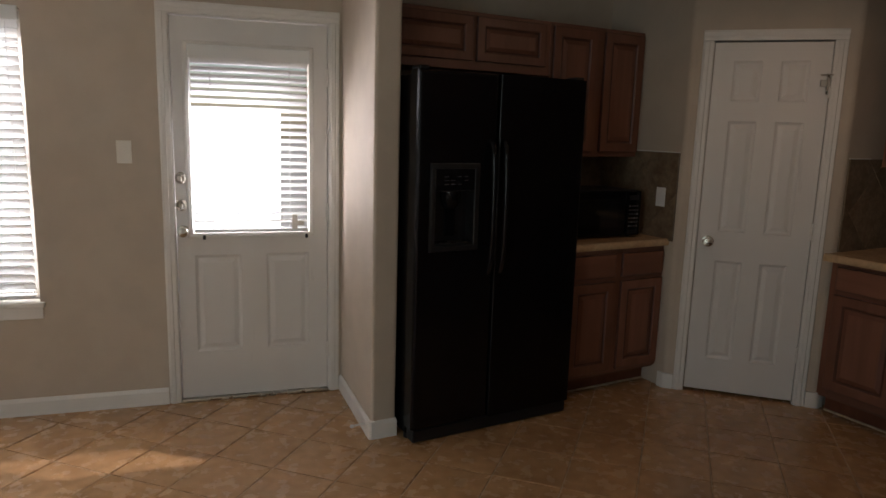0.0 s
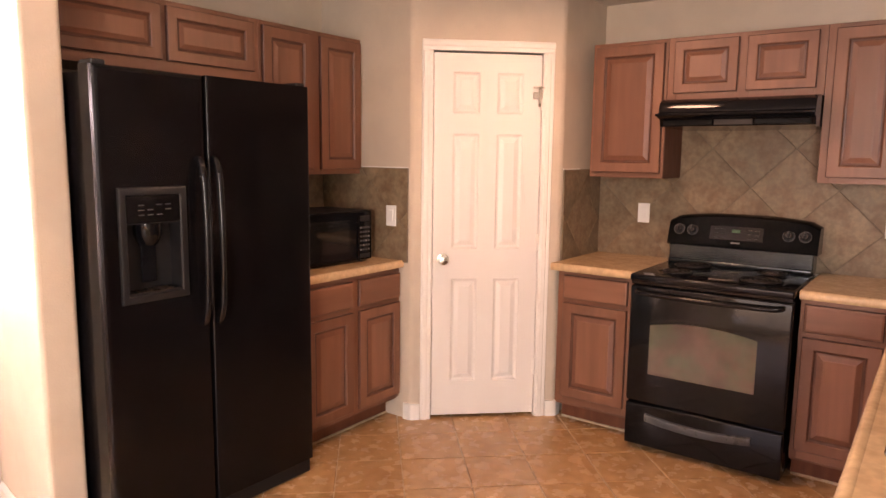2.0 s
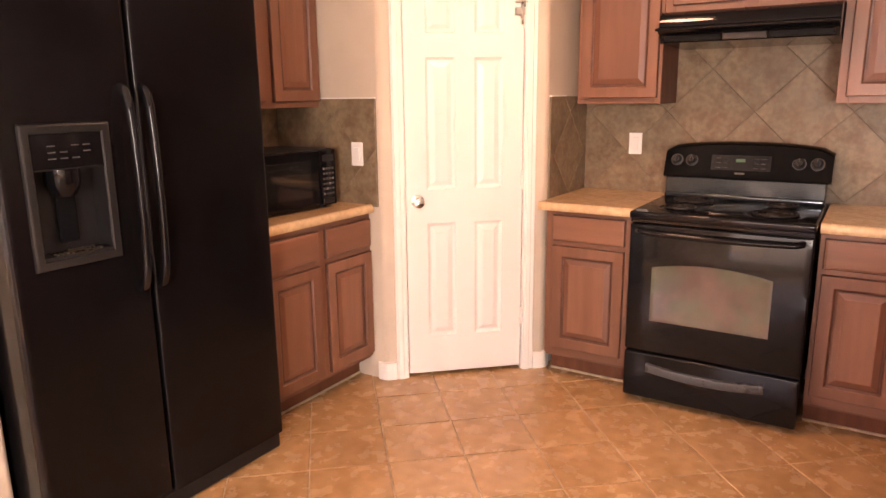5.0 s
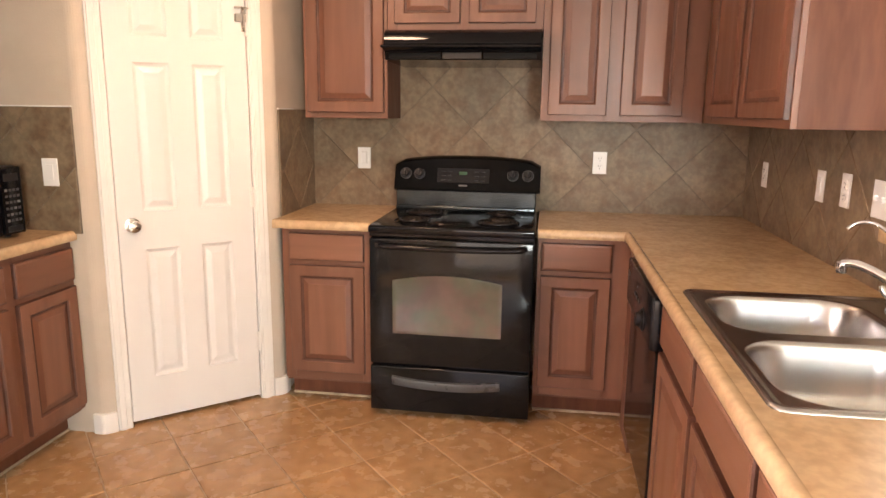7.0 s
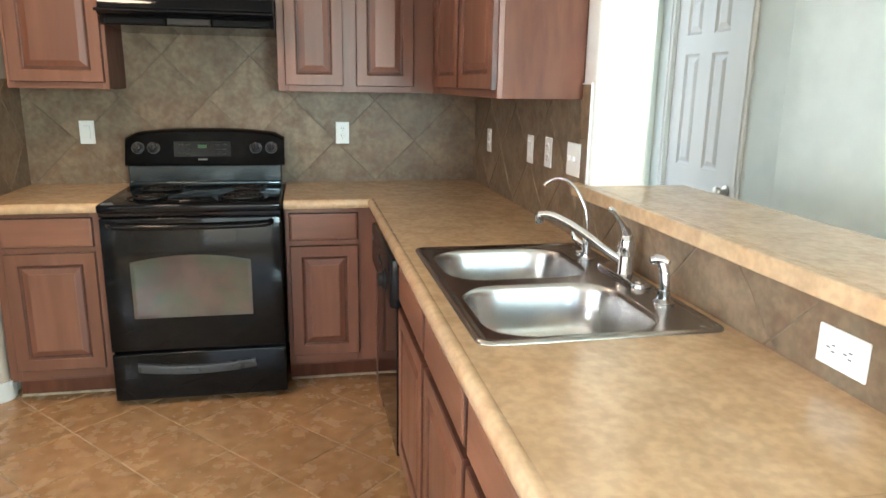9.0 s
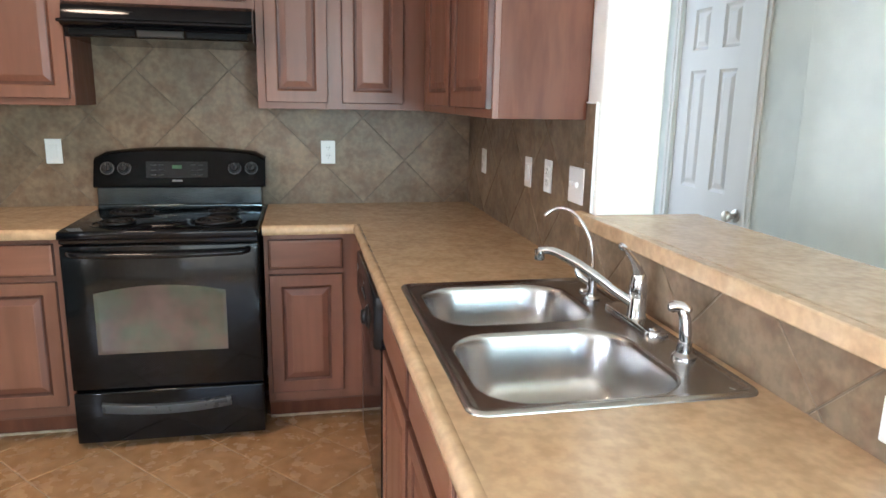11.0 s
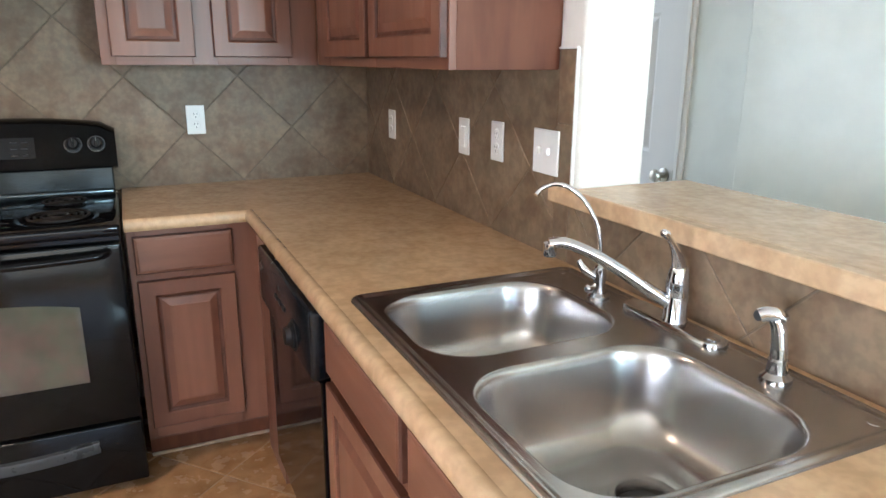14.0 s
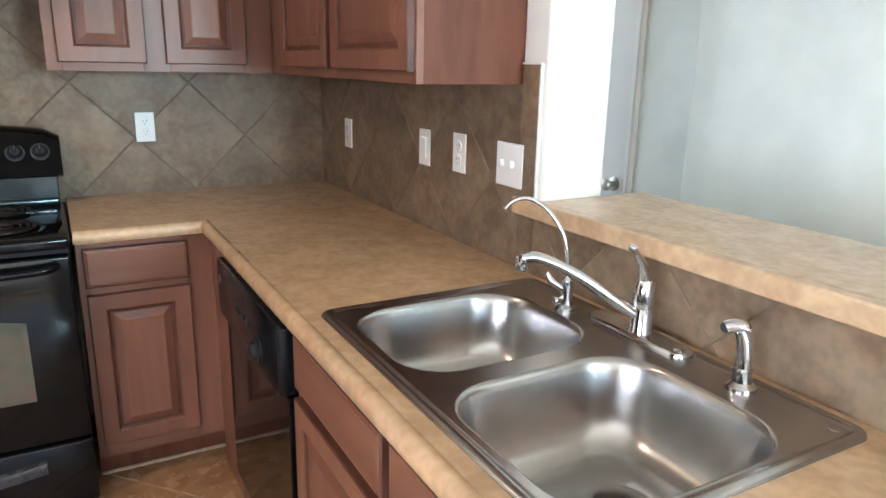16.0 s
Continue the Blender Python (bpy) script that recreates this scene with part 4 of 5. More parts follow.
# ---- range ----
SY0, SY1 = 1.946, 2.700
rg = thing("range", (4.45, (SY0 + SY1) / 2, 0), "black freestanding electric coil range", "range")
part("body", slab(4.150, 4.780, SY0 + 0.003, SY1 - 0.003, 0.03, 0.892, 0.003), BLACK, rg)
part("cooktop", join(slab(4.094, 4.690, SY0, SY1, 0.885, 0.921, 0.010, 3), slab(4.110, 4.150, SY0 + 0.004, SY1 - 0.004, 0.868, 0.886, 0.003)), BLACK, rg, smooth=True)
# oven door with an arched window
OX = 4.108
door_o = part("oven_door", slab(OX, 4.152, SY0 + 0.003, SY1 - 0.003, 0.262, 0.862, 0.008, 3), OVEN_FACE, rg, smooth=True)


def arched(y0, y1, z0, z1, rise, x, inset=0.0, k=14):
    y0, y1, z0, z1 = y0 + inset, y1 - inset, z0 + inset, z1 - inset
    top = [(x, y1 + (y0 - y1) * i / k, z1 - rise + rise * math.sin(math.pi * (0.12 + 0.76 * i / k)) ** 0.9 - rise * math.sin(math.pi * 0.12) ** 0.9) for i in range(k + 1)]
    return [(x, y0, z0), (x, y1, z0)] + top


part("oven_window", loft([arched(2.086, 2.588, 0.414, 0.716, 0.048, x, i) for x, i in ((OX + 0.004, 0.0), (OX - 0.0015, 0.0), (OX - 0.0018, 0.012), (OX - 0.0006, 0.016))], True, True), OVEN_GLASS, door_o, "smoked glass window with a greenish reflection in its colour", smooth=True)
part("handle", tube([(OX + 0.004, SY1 - 0.045, 0.838), (OX - 0.030, SY1 - 0.050, 0.836), (OX - 0.044, SY1 - 0.11, 0.832), (OX - 0.050, (SY0 + SY1) / 2, 0.828), (OX - 0.044, SY0 + 0.11, 0.832), (OX - 0.030, SY0 + 0.050, 0.836), (OX + 0.004, SY0 + 0.045, 0.838)], 0.0125, 14), BLACK, door_o, "gloss black bar handle", smooth=True)
drw = part("storage_drawer", slab(OX + 0.002, 4.152, SY0 + 0.003, SY1 - 0.003, 0.028, 0.250, 0.008, 3), OVEN_FACE, rg, smooth=True)
pull = []
for i in range(13):
    a = i / 12
    y = 2.084 + a * 0.506
    sag = 0.020 * (1 - (2 * a - 1) ** 2)
    pull.append([(OX + 0.004, y, 0.207 - sag), (OX - 0.014, y, 0.204 - sag), (OX - 0.017, y, 0.195 - sag), (OX - 0.010, y, 0.165 - sag), (OX + 0.004, y, 0.160 - sag)])
part("drawer_pull", loft(pull), PULL_GREY, drw, "curved dark grey drawer pull", smooth=True)
# backguard with a bowed top
guard = []
for i in range(17):
    a = i / 16
    y = SY0 - 0.008 + a * (SY1 - SY0 + 0.002)
    top = 1.172 + 0.028 * (1 - abs(2 * a - 1) ** 2.6)
    if i in (0, 16):
        top -= 0.018
    guard.append([(4.775, y, 1.020), (4.640, y, 1.020), (4.622, y, 1.028), (4.628, y, 1.045), (4.662, y, top - 0.012), (4.680, y, top), (4.775, y, top)])
bg = part("backguard", loft(guard), GUARD, rg, "curved black control panel", smooth=True)
part("vent_panel", join(slab(4.655, 4.775, SY0 + 0.012, SY1 - 0.012, 0.918, 1.024, 0.004), slab(4.636, 4.660, SY0 + 0.012, SY1 - 0.012, 0.918, 0.945, 0.008, 3)), mat("dark_brushed_panel", (0.055, 0.068, 0.075), 0.20, metal=0.7, var=0.05), rg, "dark reflective riser panel", smooth=True)
for y in (SY1 - 0.066, SY1 - 0.138, SY0 + 0.132, SY0 + 0.056):
    k = part("knob", turned([(0.026, 0.0), (0.026, 0.004), (0.021, 0.006), (0.019, 0.022), (0.015, 0.026)], (0, 0, 0), "z", 24), BLACK_MATT, bg, "black knob with pale ring", local=True, smooth=True)
    k.matrix_basis = world_of(bg).inverted() @ pose(4.644, y, 1.110, 0, -72, 0)
    part("ring", turned([(0.030, 0.0), (0.030, 0.0012), (0.027, 0.0012), (0.027, 0.0)], (0, 0, 0), "z", 28), KEY_GREY, k, local=True)
    part("grip", slab(-0.020, 0.020, -0.005, 0.005, 0.020, 0.032, 0.003), BLACK_MATT, k, local=True)
    part("pointer", slab(0.004, 0.018, -0.001, 0.001, 0.0318, 0.0326), PRINT, k, local=True)
mid = (SY0 + SY1) / 2 + 0.01


def on_guard(y0, y1, z0, z1, lift=0.0015):
    f = lambda z: 4.6265 + (z - 1.045) * 0.2556
    return loft([[(f(z) - d, y, z) for y, z in ((y0, z0), (y1, z0), (y1, z1), (y0, z1))] for d in (0.0, lift)])


part("badge", on_guard(mid - 0.022, mid + 0.022, 1.050, 1.058, 0.0022), PRINT, bg, "small pale maker badge")
disp2 = part("clock_panel", on_guard(mid - 0.135, mid + 0.135, 1.068, 1.140), BLACK, bg)
part("clock", on_guard(mid - 0.020, mid + 0.022, 1.108, 1.124, 0.0022), CLOCK, disp2, "faint green clock digits")
for s in (-1, 1):
    for i in range(2):
        for j in range(3):
            part("touch_key", on_guard(mid + s * (0.070 + 0.032 * i) - 0.011, mid + s * (0.070 + 0.032 * i) + 0.011, 1.078 + 0.022 * j, 1.082 + 0.022 * j, 0.0021), GREY_PLASTIC, disp2)
for bx, by, r in ((4.26, 2.520, 0.076), (4.26, 2.125, 0.098), (4.52, 2.520, 0.098), (4.52, 2.125, 0.076)):
    el = part("burner", turned([(r + 0.020, 0.918), (r + 0.022, 0.9235), (r + 0.012, 0.9235), (r + 0.004, 0.9195), (0.03, 0.9185)], (bx, by, 0), "z", 32), DRIP, rg, "glossy drip bowl", smooth=True)
    turns = 4 if r > 0.09 else 3
    pts = []
    for i in range(turns * 16 + 1):
        a = 2 * math.pi * i / 16
        q = 0.018 + (r - 0.018) * i / (turns * 16)
        pts.append((bx + q * math.cos(a), by + q * math.sin(a), 0.930))
    part("coil", tube(pts, 0.0048, 6, 1), COIL, el, "dark iron heating coil", smooth=True)
for y in (SY0 + 0.04, SY1 - 0.04):
    part("foot", turned([(0.018, 0.0), (0.018, 0.032)], (4.20, y, 0), "z", 12), BLACK_MATT, rg)

# ---- range hood ----
hood = thing("range_hood", (4.55, 2.31, 1.650), "gloss black under-cabinet range hood", "range hood")
HY0, HY1 = 1.954, 2.672
prof = [(x, z - 0.012) for x, z in [(4.795, 1.812), (4.400, 1.812), (4.352, 1.806), (4.322, 1.790), (4.312, 1.765), (4.310, 1.742), (4.290, 1.734), (4.286, 1.722), (4.296, 1.715), (4.330, 1.706), (4.345, 1.672), (4.795, 1.665)]]
part("shell", loft([[(x, y, z) for x, z in prof] for y in (HY0, HY0 + 0.004, HY1 - 0.004, HY1)]), BLACK, hood, smooth=True)
part("lip", slab(4.280, 4.292, HY0 - 0.004, HY1 + 0.010, 1.710, 1.723, 0.004, 2), BLACK, hood)
for y0, y1 in ((HY0 + 0.02, HY0 + 0.26), (HY1 - 0.26, HY1 - 0.02)):
    part("filter", slab(4.328, 4.343, y0, y1, 1.666, 1.690, 0.002), HOOD_DARK, hood, "black grease filter edge")
part("lens", slab(4.326, 4.344, HY0 + 0.27, HY1 - 0.27, 1.664, 1.692, 0.003), LENS, hood, "smoky plastic light lens")

# ---- dishwasher ----
dw = thing("dishwasher", (3.606, 1.24, 0), "gloss black built-in dishwasher under the worktop", "dishwasher")
DY = 1.526
part("tub", slab(3.281, 3.911, 0.93, DY - 0.03, 0.03, 0.862), BLACK_MATT, dw)
part("door", slab(3.274, 3.914, DY - 0.03, DY + 0.018, 0.125, 0.680, 0.004, 2), BLACK, dw)
part("control_panel", slab(3.270, 3.916, DY - 0.03, DY + 0.040, 0.685, 0.862, 0.010, 3), mat("black_blue_sheen_plastic", (0.006, 0.008, 0.011), 0.22, var=0.08, spec=0.4), dw, "black control panel", smooth=True)
kd = part("dial", turned([(0.034, 0.0), (0.034, 0.010), (0.026, 0.014), (0.022, 0.026), (0.006, 0.028)], (3.441, DY + 0.038, 0.742), "y", 24), BLACK_MATT, dw, "round black cycle dial", smooth=True)
part("ring", turned([(0.040, 0.0), (0.040, 0.003), (0.036, 0.003), (0.036, 0.0)], (3.441, DY + 0.040, 0.742), "y", 28), GREY_PLASTIC, kd)
part("toe_panel", slab(3.281, 3.911, DY - 0.10, DY - 0.06, 0.0, 0.122, 0.003), BLACK_MATT, dw)
for k in range(3):
    part("button", slab(3.536 + 0.05 * k, 3.571 + 0.05 * k, DY + 0.038, DY + 0.043, 0.768, 0.782, 0.002), GREY_PLASTIC, dw)

# ---- sink and taps ----
sink = thing("sink", (2.7585, 1.222, TOP), "double-bowl stainless steel drop-in sink", "sink")
SX0, SX1, SB, SF = 2.320, 3.181, 0.932, 1.501
cx, cy, hx, hy = (SX0 + SX1) / 2, (SB + SF) / 2, (SX1 - SX0) / 2, (SF - SB) / 2
far = ((2.785 + 3.140) / 2, (1.040 + 1.462) / 2, 0.1775, 0.211)
near = ((2.350 + 2.734) / 2, (1.044 + 1.464) / 2, 0.192, 0.210)
zt = TOP + 0.0065
deck = rounded_hole_plate(rounded(cx, cy, hx - 0.026, hy - 0.026, 0.008, 0), [rounded(b[0], b[1], b[2], b[3], 0.105, 0, 8) for b in (far, near)], zt - 0.003)
rim = loft([rounded(cx, cy, hx - i, hy - i, max(0.034 - i, 0.008), z) for i, z in ((0.0, TOP + 0.0005), (0.0012, TOP + 0.004), (0.005, zt + 0.0005), (0.011, zt + 0.002), (0.016, zt + 0.001), (0.020, zt - 0.002), (0.026, zt - 0.003))], False, False)
part("deck", join(deck, rim), STEEL, sink, smooth=True)
for name, b in (("bowl", far), ("bowl", near)):
    rings = []
    for i, z, r in ((0.0, zt - 0.003, 0.105), (0.002, zt - 0.0032, 0.105), (0.006, zt - 0.0065, 0.105), (0.009, zt - 0.014, 0.104), (0.012, zt - 0.026, 0.103), (0.020, TOP - 0.070, 0.100), (0.027, TOP - 0.105, 0.097), (0.036, TOP - 0.130, 0.092), (0.050, TOP - 0.148, 0.083), (0.070, TOP - 0.157, 0.070), (0.095, TOP - 0.161, 0.055), (0.125, TOP - 0.164, 0.035)):
        rings.append(rounded(b[0], b[1], b[2] - i, b[3] - i, min(r, b[2] - i - 0.002), z, 8))
    rings.append([(b[0] + 0.045 * math.cos(2 * math.pi * (k + 0.5) / 36), b[1] - 0.040 + 0.045 * math.sin(2 * math.pi * (k + 0.5) / 36), TOP - 0.166) for k in range(36)])
    bowl = part(name, loft(rings, False, False), STEEL, sink, smooth="all")
    c = (b[0], b[1] - 0.040, TOP - 0.166)
    dr = part("drain", turned([(0.056, 0.0005), (0.055, 0.0035), (0.046, 0.003), (0.042, -0.004), (0.040, -0.030), (0.034, -0.034), (0.012, -0.035)], c, "z", 32, False), STEEL, bowl, "recessed steel strainer drain", smooth=True)
    # Strainer coloured dark to paint the shade down in the drain hole.
    part("strainer", join(turned([(0.0405, -0.022), (0.0405, -0.014), (0.034, -0.016), (0.008, -0.020)], c, "z", 28), turned([(0.006, -0.030), (0.006, -0.012), (0.009, -0.008), (0.003, -0.006)], c, "z", 14)), DARK_SLOT, dr, smooth=True)

for hx_, hy_ in ((SX0 + 0.040, SB + 0.040), (SX1 - 0.040, SB + 0.040)):
    part("corner_dimple", turned([(0.012, -0.0005), (0.010, 0.0012), (0.004, 0.0016)], (hx_, hy_, zt - 0.003), "z", 16), STEEL, sink, smooth=True)

tap = thing("kitchen_faucet", (2.766, 0.971, zt), "chrome single-lever kitchen faucet on the sink deck", "faucet")
plate = [[(x, y, z) for x, y, z in rounded(2.768, 0.974, 0.130 - i, 0.028 - i, 0.026 - i, zt - 0.003 + h)] for i, h in ((0, 0), (0.0005, 0.007), (0.003, 0.0115), (0.007, 0.013), (0.012, 0.012))]
part("deck_plate", loft(plate), CHROME, tap, "slim chrome deck plate", smooth=True)
part("body", turned([(0.026, 0.005), (0.025, 0.011), (0.0225, 0.016), (0.0215, 0.056), (0.0205, 0.0575), (0.0205, 0.060), (0.0215, 0.0615), (0.0225, 0.076), (0.0215, 0.095), (0.018, 0.112), (0.012, 0.121), (0.004, 0.125)], (2.766, 0.971, zt), "z", 28), CHROME, tap, smooth=True)
part("lever", tube([(2.766, 0.971, zt + 0.112), (2.763, 0.981, zt + 0.135), (2.756, 0.998, zt + 0.158), (2.749, 1.018, zt + 0.180), (2.746, 1.028, zt + 0.188), (2.743, 1.038, zt + 0.194), (2.742, 1.042, zt + 0.196)], [0.0155, 0.0115, 0.0075, 0.006, 0.0085, 0.0075, 0.002], 14), CHROME, tap, smooth=True)
part("spout", tube([(2.770, 0.981, 0.965), (2.791, 1.021, 0.992), (2.818, 1.071, 1.030), (2.844, 1.121, 1.062), (2.866, 1.164, 1.080), (2.878, 1.191, 1.078)], [0.0135, 0.013, 0.012, 0.0112, 0.011, 0.011], 16), CHROME, tap, smooth=True)
part("aerator", turned([(0.013, 0.0), (0.0135, -0.022), (0.011, -0.026)], (2.877, 1.189, 1.080), "z", 18), CHROME, tap, smooth=True)
part("temperature_button", turned([(0.014, 0.0), (0.013, 0.008), (0.004, 0.012)], (2.661, 0.978, zt + 0.004), "z", 18), CHROME, tap, smooth=True)

filt = thing("filter_tap", (2.958, 1.006, zt), "slender chrome gooseneck drinking water tap", "tap")
part("base", turned([(0.024, -0.003), (0.024, 0.004), (0.016, 0.010), (0.013, 0.030), (0.015, 0.050), (0.013, 0.066), (0.006, 0.072)], (2.958, 1.006, zt), "z", 24), CHROME, filt, smooth=True)
part("gooseneck", tube([(2.958, 1.006, 0.985), (2.960, 1.007, 1.030), (2.968, 1.014, 1.080), (2.993, 1.032, 1.128), (3.023, 1.054, 1.153), (3.041, 1.076, 1.158), (3.050, 1.099, 1.150), (3.050, 1.116, 1.136)], [0.006, 0.0052, 0.005, 0.005, 0.005, 0.005, 0.005, 0.0055], 12), CHROME, filt, smooth=True)
part("handle", tube([(2.960, 1.014, zt + 0.045), (2.973, 1.034, zt + 0.060), (2.983, 1.044, zt + 0.080)], [0.009, 0.010, 0.006], 12), CHROME, filt, smooth=True)
part("valve", turned([(0.009, 0.0), (0.010, 0.018), (0.006, 0.022)], (2.960, 1.016, zt + 0.020), "y", 14), CHROME, filt, smooth=True)

spray = thing("side_sprayer", (2.516, 0.988, zt), "chrome side sprayer standing in its holder", "sprayer")
part("holder", turned([(0.026, -0.003), (0.025, 0.004), (0.017, 0.012), (0.015, 0.030), (0.016, 0.034)], (2.516, 0.988, zt), "z", 24), CHROME, spray, smooth=True)
part("wand", tube([(2.516, 0.988, zt + 0.020), (2.517, 0.988, zt + 0.050), (2.520, 0.990, zt + 0.080), (2.525, 0.995, zt + 0.100)], [0.0115, 0.0135, 0.0125, 0.011], 16), CHROME, spray, smooth=True)
part("nozzle", tube([(2.516, 0.979, zt + 0.098), (2.518, 0.982, zt + 0.1), (2.527, 0.993, zt + 0.106), (2.536, 1.004, zt + 0.106), (2.542, 1.013, zt + 0.102)], [0.002, 0.009, 0.0125, 0.013, 0.012], 16), CHROME, spray, smooth=True)
part("button", turned([(0.009, 0.0), (0.008, 0.001)], (2.543, 1.014, zt + 0.102), "y", 14), DARK_SLOT, spray)


# ---- outlets and switches ----
def plate_at(name, m, kind_, label, group="outlets and switches", stuff=None):
    """A wall plate in its own space: x across, z up, face at -y."""
    stuff = stuff or WHITE_PLASTIC
    w = {"double": 0.117, "wide": 0.118}.get(kind_, 0.071)
    h = {"wide": 0.074}.get(kind_, 0.115)
    t = thing(name, m, label, "wall plate", group)
    part("plate", slab(-w / 2, w / 2, -0.006, 0.0, -h / 2, h / 2, 0.003, 2), stuff, t, local=True)
    if kind_ == "rocker":
        part("rocker", loft([rect(-0.016, 0.016, -0.033, 0.033, y, i) for y, i in ((-0.006, 0.0), (-0.009, 0.002))], False, True), stuff, t, local=True)
    elif kind_ == "double":
        for x in (-0.023, 0.023):
            part("toggle", slab(x - 0.005, x + 0.005, -0.018, -0.006, -0.006, 0.012, 0.003), stuff, t, local=True)
    elif kind_ == "toggle":
        part("toggle", slab(-0.005, 0.005, -0.018, -0.006, -0.006, 0.012, 0.003), stuff, t, local=True)
    else:
        for k in (-1, 1):
            px, pz = (k * 0.020, 0.0) if kind_ == "wide" else (0.0, k * 0.020)
            r = part("receptacle", turned([(0.0165, 0.0), (0.0165, -0.0078), (0.015, -0.0085)], (px, 0, pz), "y", 20), stuff, t, local=True)
            for sx, sz in (((0.004, 0.006), (0.004, -0.006), (-0.008, 0.0)) if kind_ == "wide" else ((-0.006, 0.004), (0.006, 0.004), (0.0, -0.008))):
                wide = (0.004, 0.001) if kind_ == "wide" else (0.001, 0.004)
                part("slot", slab(px + sx - wide[0], px + sx + wide[0], -0.0092, -0.0080, pz + sz - wide[1], pz + sz + wide[1]), DARK_SLOT, r, local=True)
    return t


plate_at("light_switch", pose(4.800, 2.898, 1.174, 0, 0, -90), "rocker", "white rocker switch plate on the tiled backsplash")
plate_at("power_outlet", pose(4.800, 1.637, 1.174, 0, 0, -90), "duplex", "white duplex outlet on the tiled backsplash")
plate_at("power_outlet", pose(4.475, 0.910, 1.160, 0, 0, 180), "duplex", "white duplex outlet on the sink backsplash")
plate_at("light_switch", pose(3.812, 0.910, 1.177, 0, 0, 180), "rocker", "white rocker switch on the sink backsplash")
plate_at("power_outlet", pose(3.592, 0.910, 1.184, 0, 0, 180), "duplex", "white outlet with test buttons on the backsplash")
plate_at("light_switch", pose(3.332, 0.910, 1.184, 0, 0, 180), "double", "white double toggle switch plate on the backsplash")
plate_at("power_outlet", pose(2.028, 0.910, 0.984, 0, 0, 180), "wide", "white sideways duplex outlet under the bar")
plate_at("light_switch", pose(RX - 0.010, 3.945, 1.162, 0, 0, -90), "rocker", "white switch plate on the tiled pantry return")
plate_at("light_switch", NORTH_WALL @ pose(0.800, 4.600, 1.365), "toggle", "almond light switch on the beige wall beside the door", stuff=ALMOND)

# ---- ceiling lamp ----
cl = thing("ceiling_light", (3.45, 2.80, 2.30), "round frosted glass flush ceiling light, lit", "ceiling light")
part("base", turned([(0.17, 2.385), (0.17, 2.399), (0.15, 2.3995)], (3.45, 2.80, 0), "z", 36), NICKEL, cl, smooth=True)
part("shade", turned([(0.155, 2.385), (0.150, 2.36), (0.125, 2.325), (0.08, 2.302), (0.02, 2.295)], (3.45, 2.80, 0), "z", 36), LAMP_GLASS, cl, "glowing frosted glass bowl", smooth="all")

# ---- tiles ----
EAST = lambda s, z, d: (4.81 - d - 0.001, s, z)
SINK = lambda s, z, d: (s, 0.90 + d + 0.001, z)
grout_sheet(wall_east, EAST, 0.90, RY, 0.905, 1.392)
grout_sheet(wall_east, EAST, 1.953, 2.695, 1.392, 1.70)
diamond_field(wall_east, EAST, 0.902, RY - 0.002, 0.905, 1.392, 1.462, tall=(1.954, 2.694, 1.70))
grout_sheet(wall_sink, SINK, 3.225, 4.80, 0.905, 1.392)
grout_sheet(wall_sink, SINK, 3.225, 3.298, 1.392, 1.440)
diamond_field(wall_sink, SINK, 3.292, 4.798, 0.905, 1.392, 3.624)
for z in (0.907, 1.085, 1.263):
    polygon_piece("border_tile", [(3.226, z), (3.289, z), (3.289, z + 0.175), (3.226, z + 0.175)], 0.009, SINK, WALL_TILE, wall_sink)
grout_sheet(wall_bar, SINK, 1.72, 3.224, 0.905, 1.066)
diamond_field(wall_bar, SINK, 1.722, 3.222, 0.905, 1.066, 2.222, 0.934)
RETW = lambda s, z, d: (RX - d - 0.001, s, z)
grout_sheet(wall_pantry_a, RETW, P1.y + 0.022, 4.49, 0.905, 1.428)
diamond_field(wall_pantry_a, RETW, P1.y + 0.024, 4.48, 0.905, 1.426, 4.10, 1.345)
RETS = lambda s, z, d: (s, RY - d - 0.001, z)
grout_sheet(wall_pantry_b, RETS, P2.x + 0.022, 4.80, 0.905, 1.428)
diamond_field(wall_pantry_b, RETS, P2.x + 0.024, 4.80, 0.905, 1.426, 4.56, 1.345)
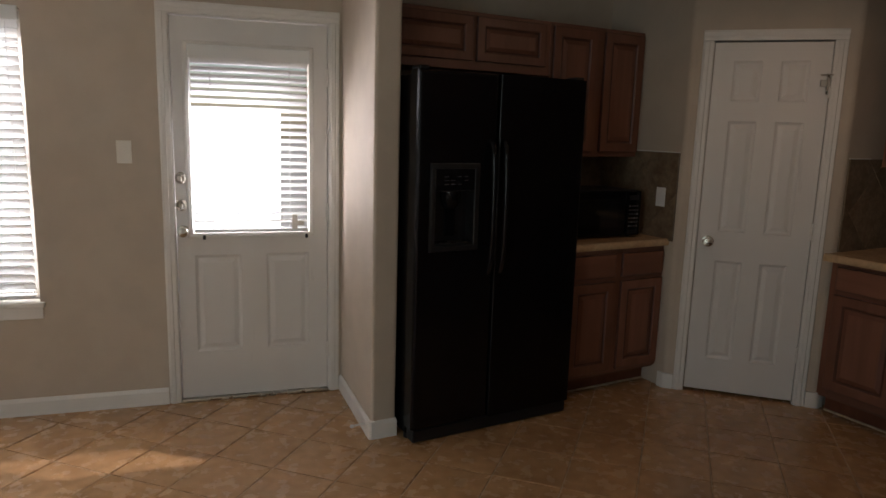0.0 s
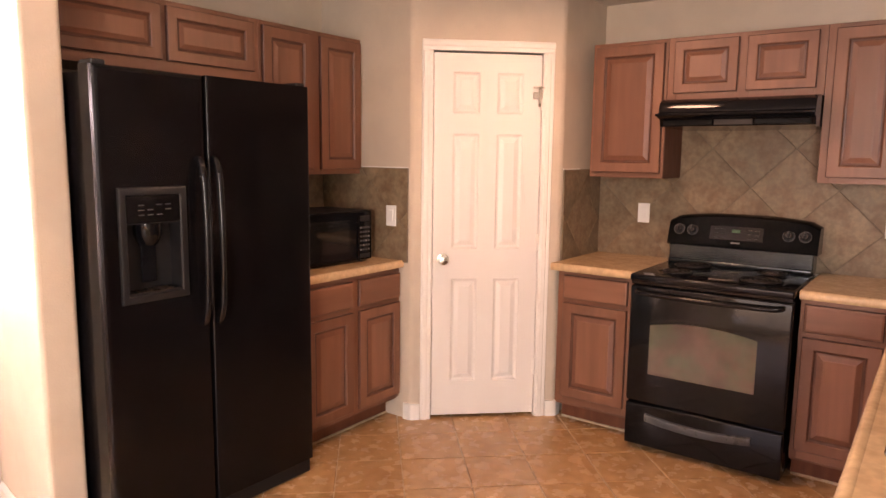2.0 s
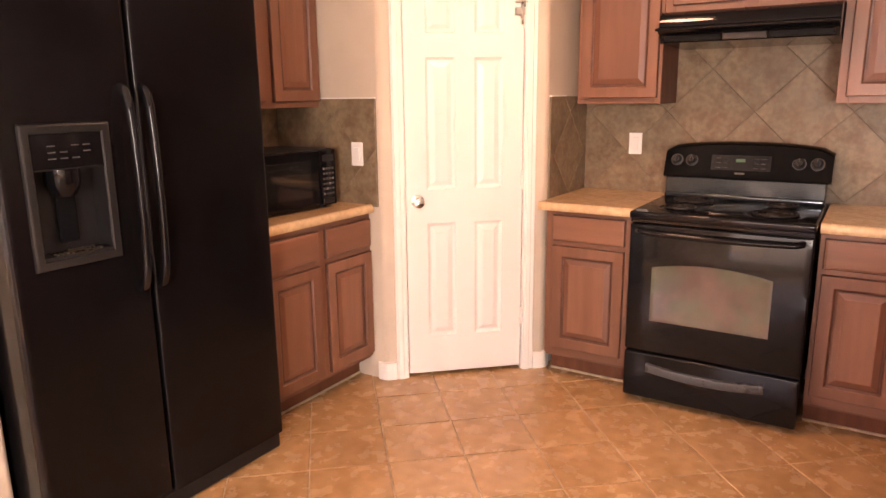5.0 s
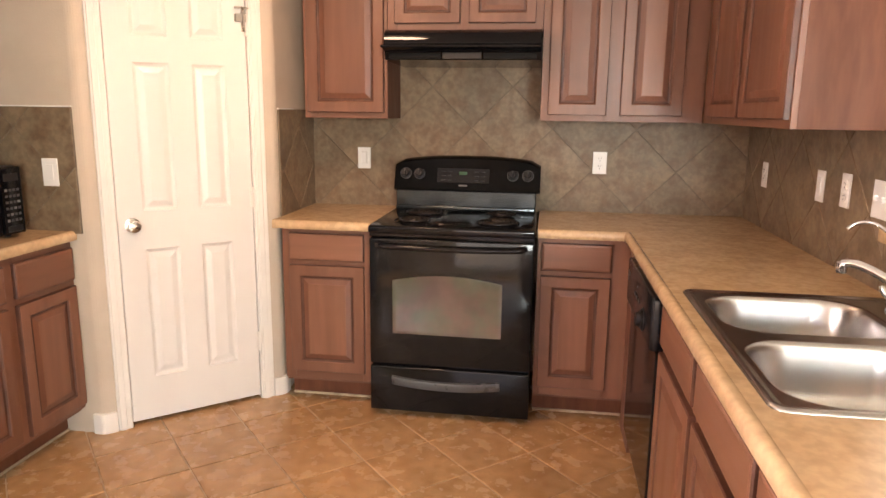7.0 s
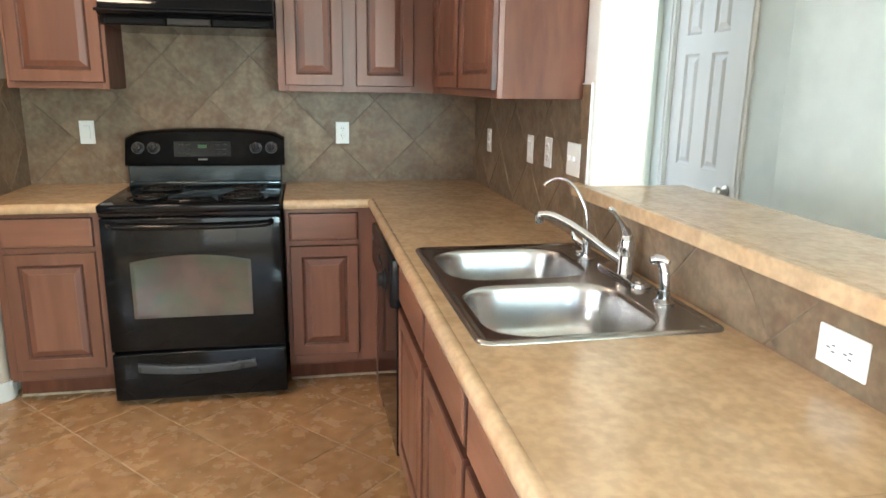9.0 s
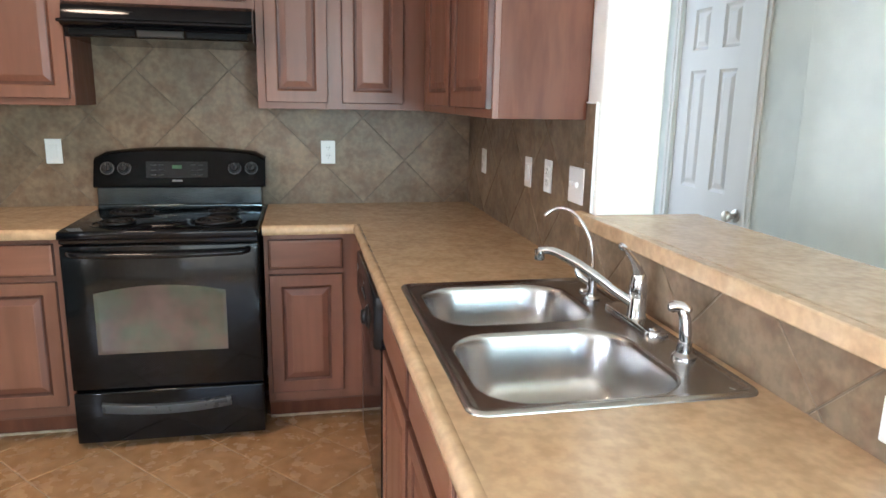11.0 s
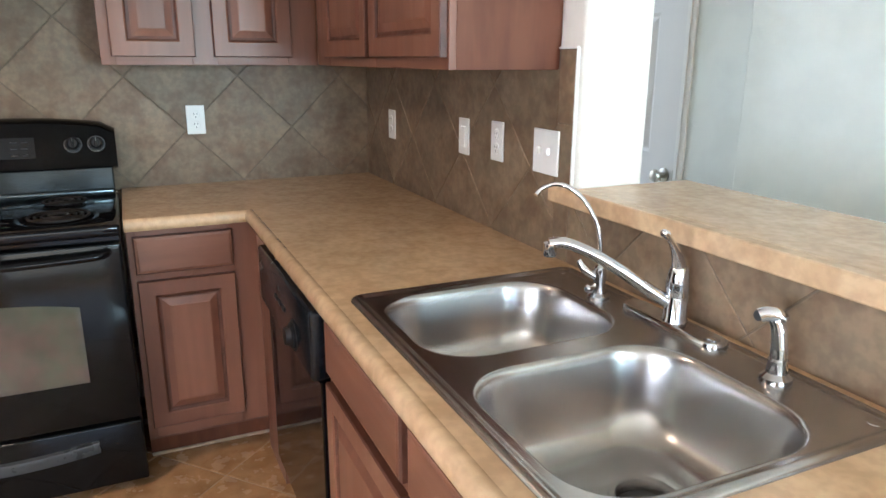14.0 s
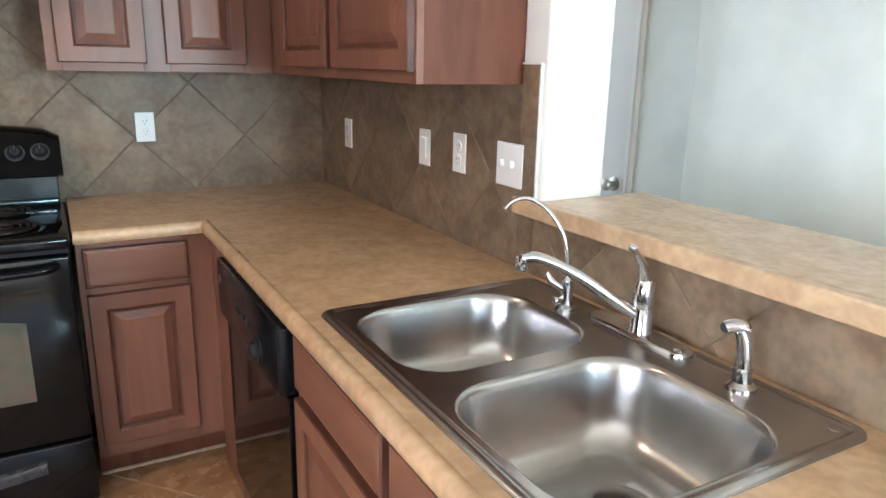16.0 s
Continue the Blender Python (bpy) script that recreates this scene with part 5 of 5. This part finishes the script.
for host, way, a, b, c, d in ((wall_pantry_a, RETW, P1.y + 0.022, 4.18, 1.4285, 1.434), (wall_pantry_b, RETS, P2.x + 0.022, 4.50, 1.4285, 1.434), (wall_sink, SINK, 3.220, 3.2245, 1.112, 1.442), (wall_sink, SINK, 3.2245, 3.298, 1.4405, 1.445)):
    part("caulk", loft([[way(s, z, e) for s, z in ((a, c), (b, c), (b, d), (a, d))] for e in (0.0, 0.0085)]), TRIM, host, "white caulk line")
NORTH = lambda s, z, d: (s, 4.49 - d - 0.001, z)
grout_sheet(wall_kitchen, NORTH, 2.93, RX - 0.01, 0.905, 1.392)
diamond_field(wall_kitchen, NORTH, 2.93, RX - 0.012, 0.905, 1.392, 3.30)

floor_tile = tile_mesh("tile", TILE - 0.0055, 0.008, FLOOR_TILE)
spare = bmesh.new()
room = (-2.58, 4.81, -0.24, 4.60)
SQUARE = NORTH_WALL.inverted()
corners = [(-1, -1), (1, -1), (1, 1), (-1, 1)]
for i in range(-30, 31):
    for j in range(-30, 31):
        c = U * (0.0993 + (i + 0.5) * TILE) + V * (-0.1097 + (j + 0.5) * TILE)
        h = TILE / 2 - 0.00275
        poly = [tuple(c + U * (a * h) + V * (b * h)) for a, b in corners]
        inside = all(room[0] <= x <= room[1] and room[2] <= y and (SQUARE @ Vector((x, y, 0))).y <= room[3] for x, y in poly)
        if inside and (c.x > 1.0 and c.y > 1.3 or (c.x > -0.2 and c.y > 2.6)):
            o = new("tile", floor_tile)
            o.parent = floor
            o.matrix_basis = pose(c.x, c.y, random.uniform(-0.0006, 0.0004), 0, 0, math.degrees(TURN_TILE))
            continue
        for axis, limit, less in ((0, room[1], True), (0, room[0], False), (1, room[2], False)):
            poly = clip(poly, axis, limit, less) if poly else poly
        poly = [tuple((NORTH_WALL @ Vector((x, y, 0)))[:2]) for x, y in clip([tuple((SQUARE @ Vector((x, y, 0)))[:2]) for x, y in poly], 1, room[3], True)] if poly else poly
        if len(poly) > 2 and area(poly) > 1e-4:
            spare = join(spare, loft([[(x, y, z) for x, y in poly] for z in (-0.008, 0.0)], False, True))
tagged(part("outlying_tiles", spare, FLOOR_TILE, floor), kind="stuff")
